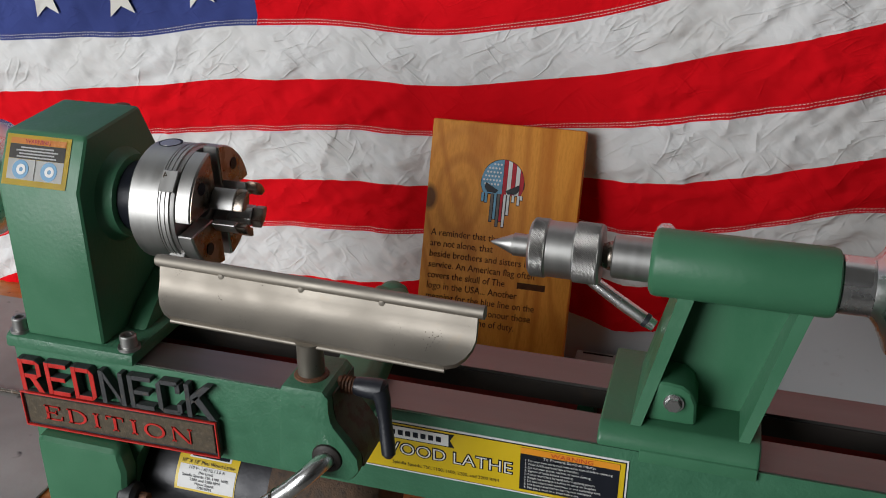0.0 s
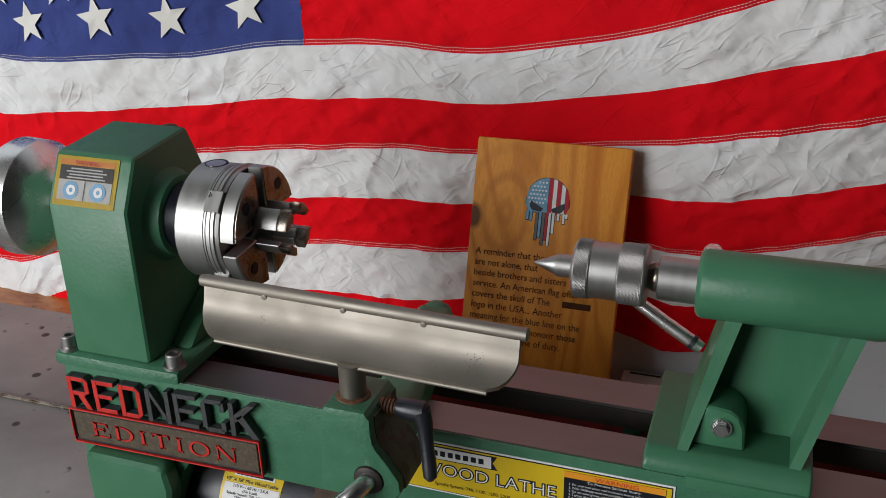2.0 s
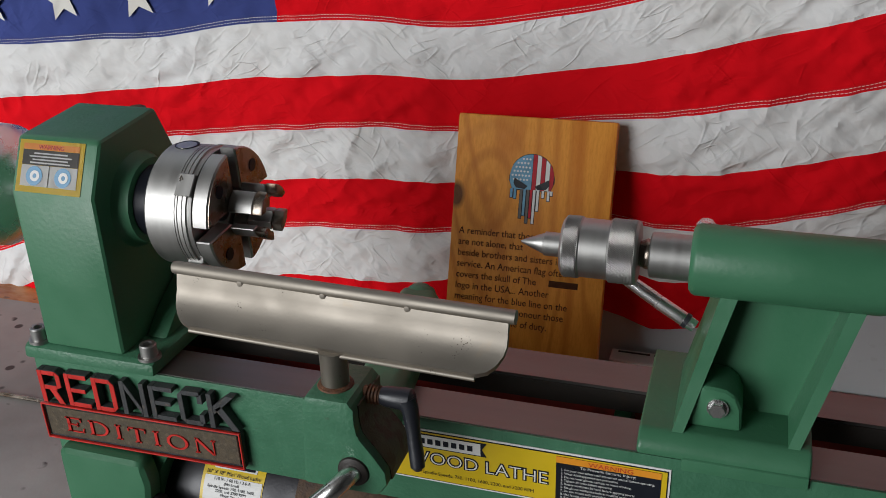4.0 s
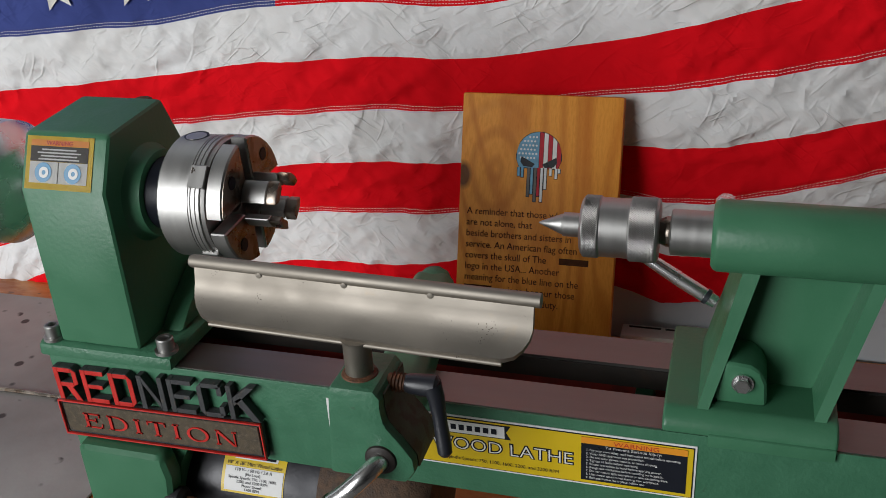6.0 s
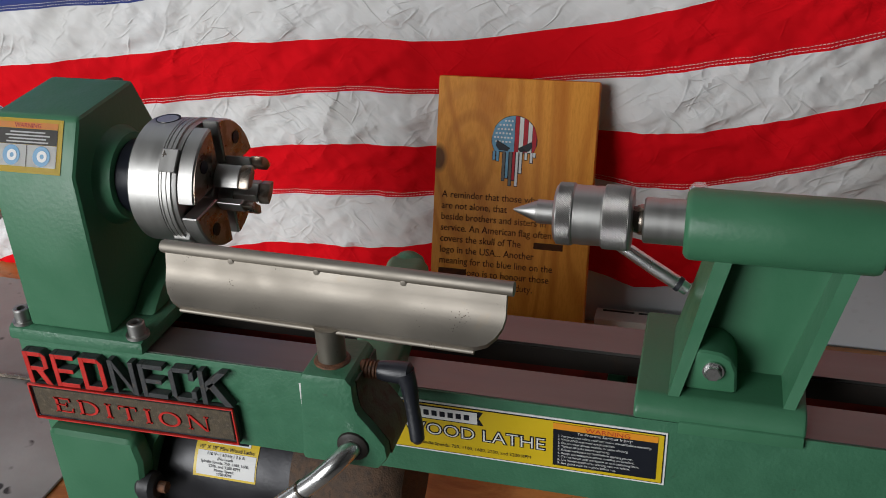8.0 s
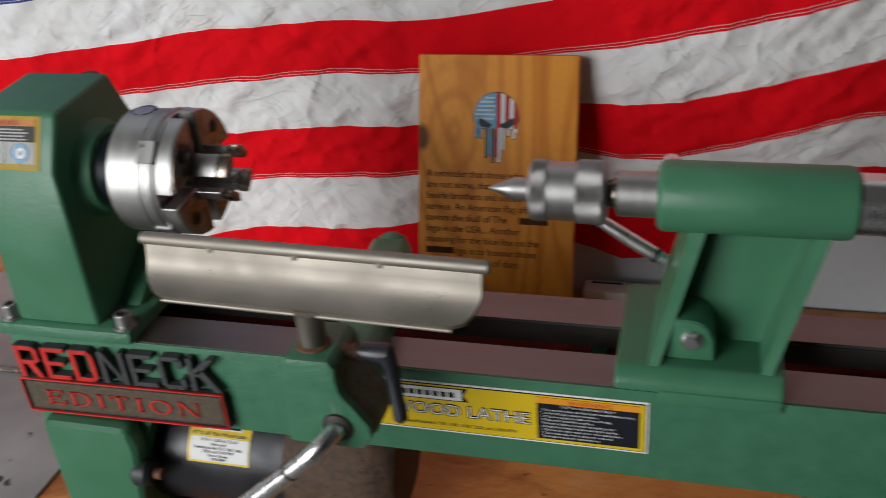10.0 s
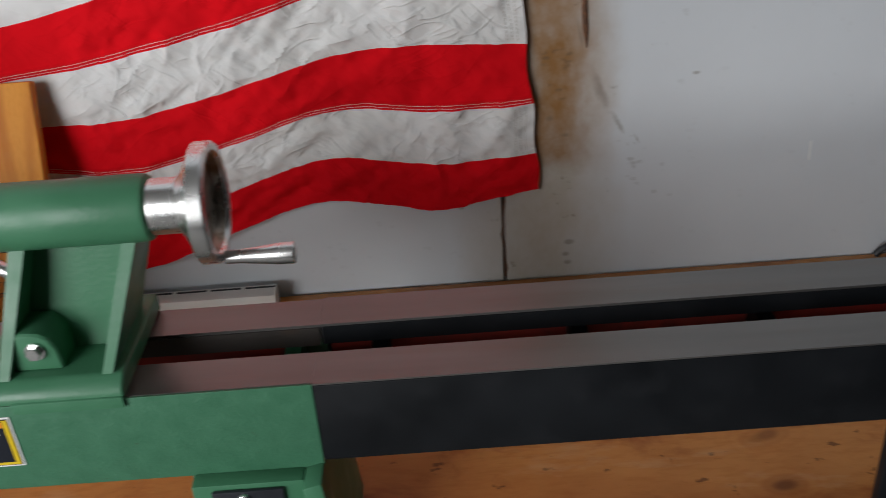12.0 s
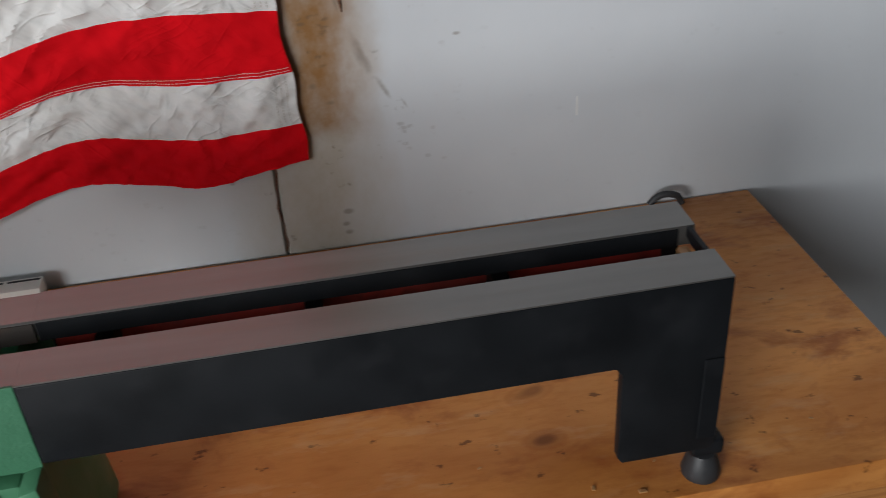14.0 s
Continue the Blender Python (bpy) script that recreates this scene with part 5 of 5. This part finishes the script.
quill = part("quill", revolve([(-0.0285, 0), (-0.0285, 0.0145), (-0.0275, 0.0156), (-0.0016, 0.0156), (-0.0016, 0)], 48, "x", (0, AX_Y, AX_Z)), STEEL, tail, "steel quill")
centre = part("live_centre", revolve([(-0.0880, 0.0), (-0.0880, 0.0185), (-0.0862, 0.0212), (-0.0755, 0.0212), (-0.0745, 0.0205), (-0.0560, 0.0205), (-0.0550, 0.0218), (-0.0375, 0.0218), (-0.0360, 0.0208), (-0.0355, 0.0)], 72, "x", (0, AX_Y, AX_Z)), STEEL, tail, "live centre with knurled bands and a pointed tip")
part("taper_neck", revolve([(-0.0356, 0), (-0.0356, 0.0085), (-0.0330, 0.0095), (-0.0310, 0.0105), (-0.0286, 0.0105), (-0.0286, 0)], 40, "x", (0, AX_Y, AX_Z)), STEEL_DARK, centre)
part("centre_point", revolve([(-0.1185, 0.0), (-0.1170, 0.0011), (-0.1020, 0.0072), (-0.1012, 0.0072), (-0.1008, 0.0084), (-0.0881, 0.0084)], 48, "x", (0, AX_Y, AX_Z)), STEEL, centre)


def knurl(x0, x1, r, rows, around):
    """Small diamond points on a turned band."""
    bm = bmesh.new()
    for i in range(rows):
        for k in range(around):
            a = 2 * math.pi * (k + 0.5 * (i % 2)) / around
            da, dx = math.pi / around, (x1 - x0) / rows
            xm = x0 + (i + 0.5) * dx
            at = lambda x, t, rr: bm.verts.new((x, AX_Y + rr * math.cos(t), AX_Z + rr * math.sin(t)))
            e = [at(xm - dx, a, r), at(xm, a + da, r), at(xm + dx, a, r), at(xm, a - da, r)]
            top = at(xm, a, r + 0.00035)
            for p, q in zip(e, e[1:] + e[:1]):
                bm.faces.new((p, q, top))
    return bm


part("knurl_band", knurl(-0.0855, -0.0760, 0.0213, 11, 110), KNURL, centre, smooth=False)
part("knurl_band", knurl(-0.0545, -0.0380, 0.0219, 17, 110), KNURL, centre, smooth=False)
wheel_t = part("handwheel", revolve([(0.1425, 0.0), (0.1425, 0.0195), (0.1430, 0.0205), (0.1470, 0.025), (0.1520, 0.034), (0.1550, 0.0412), (0.1565, 0.0432), (0.1665, 0.0432), (0.1680, 0.0418), (0.1680, 0.0368), (0.1662, 0.0352), (0.1575, 0.0328), (0.1555, 0.0)], 72, "x", (0, AX_Y, AX_Z)), CHROME, tail, "polished chrome handwheel with a dished face")
# added liner: brown steel colour stands in for the dark reflection in the dish
part("dish_dark_liner", revolve([(0.1557, 0.0), (0.1577, 0.0325), (0.1652, 0.0348), (0.1648, 0.0342), (0.1585, 0.0313), (0.1567, 0.0)], 56, "x", (0, AX_Y, AX_Z)), STEEL_DARK, tail, "liner coloured for the dark reflection in the handwheel's hollow face")
part("wheel_collar", revolve([(0.1221, 0), (0.1221, 0.0175), (0.1230, 0.0200), (0.1424, 0.0200), (0.1424, 0)], 48, "x", (0, AX_Y, AX_Z)), CHROME, tail)
part("crank_handle", revolve([(0.1681, 0), (0.1681, 0.0048), (0.179, 0.0050), (0.193, 0.0064), (0.207, 0.0078), (0.2170, 0.0080), (0.2183, 0.0070), (0.2183, 0)], 32, "x", (0, AX_Y - 0.010, AX_Z - 0.0392)), CHROME, tail, "chrome crank handle")
part("clamp_lever", tube([(-0.062, 0.090, 0.096), (-0.045, 0.086, 0.0865), (-0.02, 0.082, 0.0725), (-0.003, 0.079, 0.0638), (0.004, 0.078, 0.060)], [0.0046, 0.0050, 0.0054, 0.0052, 0.0046], 20), CHROME, tail, "thin chrome clamp lever")
part("lever_collar", tube([(-0.004, 0.0792, 0.0643), (-0.001, 0.0787, 0.0627)], [0.0058, 0.0058], 20), PLASTIC, tail)

# ---------------- bed extension ----------------
ext = thing("bed_extension", "black cast-iron bed extension with bare steel ways and rubber feet", "bed extension", at=(0, 0, 0))
EX0, EX1 = 0.2217, 0.738
front_wall = [(EX0, -0.0015), (EX1, -0.0015), (EX1, -0.168), (0.735, -0.1745), (0.658, -0.1745), (0.654, -0.168), (0.654, -0.080), (0.649, -0.0725), (EX0, -0.0725)]
part("front_wall", prism(front_wall, "y", 0.0, 0.010, 0.0016), BLACK_CAST, ext)
part("back_wall", prism([(x, max(z, -0.150)) for x, z in front_wall], "y", 0.105, 0.115, 0.0), BLACK_CAST, ext)
part("end_rib", box(EX1 - 0.017, EX1 - 0.0005, -0.0018, -0.0003, -0.160, -0.076, 0.0006, 1), BLACK_CAST, ext)
part("inner_lining", box(EX0 + 0.002, EX1 - 0.016, 0.1032, 0.1048, -0.070, -0.0185), RED_OXIDE, ext, "dull red primer inside the extension")
part("end_wall", prism([(0.0385, -0.0006), (0.0765, -0.0006), (0.0765, -0.010), (0.067, -0.013), (0.048, -0.013), (0.0385, -0.010)], "x", EX1 - 0.0075, EX1 - 0.003, 0.001, 1), BLACK_CAST, ext)
part("end_plate", prism([(0.0105, -0.062), (0.1045, -0.062), (0.1045, -0.145), (0.09, -0.150), (0.025, -0.172), (0.0105, -0.165)], "x", EX1 - 0.010, EX1 - 0.002, 0.001, 1), BLACK_CAST, ext)
for y0, y1 in ((0.0005, 0.0390), (0.0760, 0.1145)):
    part("way", prism([(y0, 0.0), (y1, 0.0), (y1, -0.018), (y0 + 0.0105, -0.018), (y0 + 0.0105, -0.0014), (y0, -0.0014)] if y0 < 0.05 else [(y0, 0.0), (y1, 0.0), (y1, -0.0014), (y1 - 0.0105, -0.0014), (y1 - 0.0105, -0.018), (y0, -0.018)], "x", EX0, EX1 - 0.0005, 0.0, 1), RAIL, ext, "bare ground steel way")
    part("way_side", box(EX0 + 0.001, EX1 - 0.015, (y1 if y0 < 0.05 else y0 - 0.0015), (y1 + 0.0015 if y0 < 0.05 else y0), -0.018, -0.0022), BLACK_CAST, ext)
for cx in (0.26, 0.42, 0.57):
    part("cross_rib", box(cx, cx + 0.014, 0.0105, 0.1045, -0.068, -0.024, 0.002), BLACK_CAST, ext)
part("wooden_plug", box(0.716, 0.7265, 0.0450, 0.0620, -0.0260, -0.0090, 0.003), PINE_END, ext, "pale stick of wood wedged across the slot")
for fy in (0.012, 0.100):
    foot = part("rubber_foot", revolve([(BENCH_Z, 0), (BENCH_Z, 0.0165), (BENCH_Z + 0.004, 0.0172), (BENCH_Z + 0.016, 0.0142), (BENCH_Z + 0.024, 0.0105), (BENCH_Z + 0.027, 0)], 36, "z", (0.735, fy, 0)), RUBBER, ext, "black rubber levelling foot")
    part("foot_lug", box(0.720, 0.7490, fy - 0.011, fy + 0.010, -0.1855, -0.168, 0.005, 3), BLACK_CAST, foot)
    part("foot_bolt", revolve([(-0.1658, 0), (-0.1658, 0.0060), (-0.1645, 0.0060), (-0.1645, 0.0045), (-0.1600, 0.0045), (-0.1593, 0.0038), (-0.1593, 0)], 6, "z", (0.732, fy - 0.002, 0)), CHROME, foot)

# ---------------- plaque ----------------
PW, PH, PT = 0.1755, 0.327, 0.016
lean = math.degrees(math.atan2(0.105, 0.311))
plaque = thing("plaque", "oiled pine board with burnt lettering leaning against the flag", "plaque")
plaque.matrix_world = pose(-0.1910, 0.3250, BENCH_Z, -lean)
part("board", box(-PW / 2, PW / 2, 0, PT, 0, PH, 0.003), PINE, plaque)
PZ = PH


def plaque_m(x, z, lift=0.0002):
    return pose(x, -lift, z, 90)


for i, body in enumerate(("A reminder that those who", "are not alone, that", "beside brothers and sisters in", "service. An American flag often", "covers the skull of The", "logo in the USA... Another", "meaning for the blue line on the", "           logo is to honour those", "who die in the line of duty.")):
    lettering("burnt_line", body, 0.0110, plaque_m(-0.078, 0.1940 - 0.01235 * i), BURNT, plaque, 0.0003, "LEFT", 0.90, 0.0, "", 0.0)
for x0, x1, i in ((0.028, 0.060, 4), (-0.078, -0.046, 7)):
    part("burnt_bar", box(x0, x1, -0.0005, 0.0, 0.1940 - 0.01235 * i, 0.1940 - 0.01235 * i + 0.0070), BURNT, plaque)

EZ = 0.2625


def round_patch(name, x0, x1, material, r=0.0245, bottom=-0.014, lift=0.0006):
    """A slice of the emblem's round top between two uprights."""
    bm = bmesh.new()
    n = 14
    top = [bm.verts.new((x, -lift, EZ + math.sqrt(max(0.0, r * r - x * x)))) for x in (x0 + (x1 - x0) * k / n for k in range(n + 1))]
    low = [bm.verts.new((x, -lift, EZ + max(bottom, -math.sqrt(max(0.0, (r * 1.02) ** 2 - x * x))))) for x in (x0 + (x1 - x0) * k / n for k in range(n + 1))]
    for k in range(n):
        bm.faces.new((top[k], low[k], low[k + 1], top[k + 1]))
    return part(name, bm, material, plaque, smooth=False)


EM_BLUE = mat("emblem_sky_blue", (0.16, 0.36, 0.52), 0.5, 0, 120, 0.2, 600, 0.2, spec=0.2)
EM_RED = mat("emblem_red", (0.46, 0.018, 0.03), 0.5, 0, 120, 0.2, 600, 0.2, spec=0.2)
round_patch("emblem_outline", -0.0252, 0.0252, INK, 0.0252, -0.0150, 0.0003)
round_patch("emblem_field", -0.0244, 0.0, EM_BLUE)
for k in range(5):
    round_patch("emblem_stripe", 0.0004 + k * 0.0048, 0.0048 + k * 0.0048, EM_RED if k % 2 == 0 else WHITEINK)
for r in range(6):
    for c in range(6):
        x, z = -0.0215 + c * 0.0037 + (0.0018 if r % 2 else 0), EZ + 0.019 - r * 0.0045
        if x < -0.0015 and x * x + (z - EZ) ** 2 < 0.0226**2:
            part("emblem_dot", revolve([(0, 0), (0, 0.0012), (0.0002, 0.0012), (0.0002, 0)], 8, "y", (x, -0.0010, z)), WHITEINK, plaque)
for s in (-1, 1):
    part("emblem_patch", prism([(s * 0.019, EZ - 0.002), (s * 0.004, EZ - 0.010), (s * 0.007, EZ - 0.0135), (s * 0.0165, EZ - 0.0125), (s * 0.020, EZ - 0.008)], "y", -0.0013, -0.0008), INK, plaque, smooth=False)
for x, length, material in ((-0.0215, 0.009, EM_BLUE), (-0.0175, 0.010, EM_BLUE), (-0.0105, 0.031, GREYINK), (-0.0068, 0.028, EM_BLUE), (-0.0030, 0.036, GREYINK), (0.0005, 0.030, EM_RED), (0.0040, 0.036, WHITEINK), (0.0080, 0.022, WHITEINK), (0.0135, 0.007, WHITEINK), (0.0195, 0.010, WHITEINK), (0.0226, 0.004, WHITEINK)):
    part("emblem_drip", box(x - 0.0019, x + 0.0019, -0.0005, 0.0, EZ - 0.0145 - length - 0.0008, EZ - 0.0140), INK, plaque, smooth=False)
    part("emblem_drip", box(x - 0.0013, x + 0.0013, -0.0009, -0.0006, EZ - 0.0145 - length, EZ - 0.0138, 0.0), material, plaque, smooth=False)

# ---------------- small things ----------------
pstrip = thing("power_strip", "white plastic trunking strip with dark slots lying at the wall", "power strip")
part("case", box(-0.10, 0.115, 0.424, 0.450, BENCH_Z, BENCH_Z + 0.024, 0.002), WHITE_PLASTIC, pstrip)
for k in range(5):
    part("slot", box(-0.092 + k * 0.042, -0.055 + k * 0.042, 0.4425, 0.4460, BENCH_Z + 0.0239, BENCH_Z + 0.0243), DARKSLOT, pstrip)
hose = tube(arc_points((0.852, 0.449, BENCH_Z + 0.0042), (0.864, 0.446, BENCH_Z + 0.025), (0.886, 0.442, BENCH_Z + 0.0150), 12) + [Vector((0.891, 0.441, BENCH_Z + 0.0045))], [0.0044] * 14, 14)
tagged(part("cable_loop", hose, RUBBER), "loop of black rubber cable lying on the bench at the wall", "cable")
for k, (cx, cy, s) in enumerate(((0.675, -0.002, 0.004), (0.70, 0.03, 0.002), (0.64, 0.01, 0.003), (0.82, 0.17, 0.003), (0.86, 0.05, 0.002), (0.55, 0.06, 0.002), (0.79, 0.31, 0.003))):
    bm = box(cx, cx + s * 1.8, cy, cy + s, BENCH_Z + 0.0002, BENCH_Z + s * 0.5, s * 0.12, 1)
    bmesh.ops.rotate(bm, cent=(cx, cy, BENCH_Z), matrix=Matrix.Rotation(0.7 * k, 3, "Z"), verts=bm.verts)
    tagged(part("wood_chip", bm, PINE_END), "small pale wood chip on the bench", "wood chip", "chips on the bench")
scratch = part("wall_scratch", box(0.7565, 0.7582, WALL_Y - 0.0016, WALL_Y - 0.0008, -0.078, -0.054), WHITEINK)
tagged(scratch, "short white scratch in the wall paint", "scratch", kind="structure")
streak = part("wall_gouge", tube([(0.491, WALL_Y - 0.001, 0.14), (0.4925, WALL_Y - 0.001, 0.10), (0.4945, WALL_Y - 0.001, 0.078)], [0.003, 0.0035, 0.0008], 8), RUST)
tagged(streak, "dark vertical gouge in the wall paint", "gouge", kind="structure")
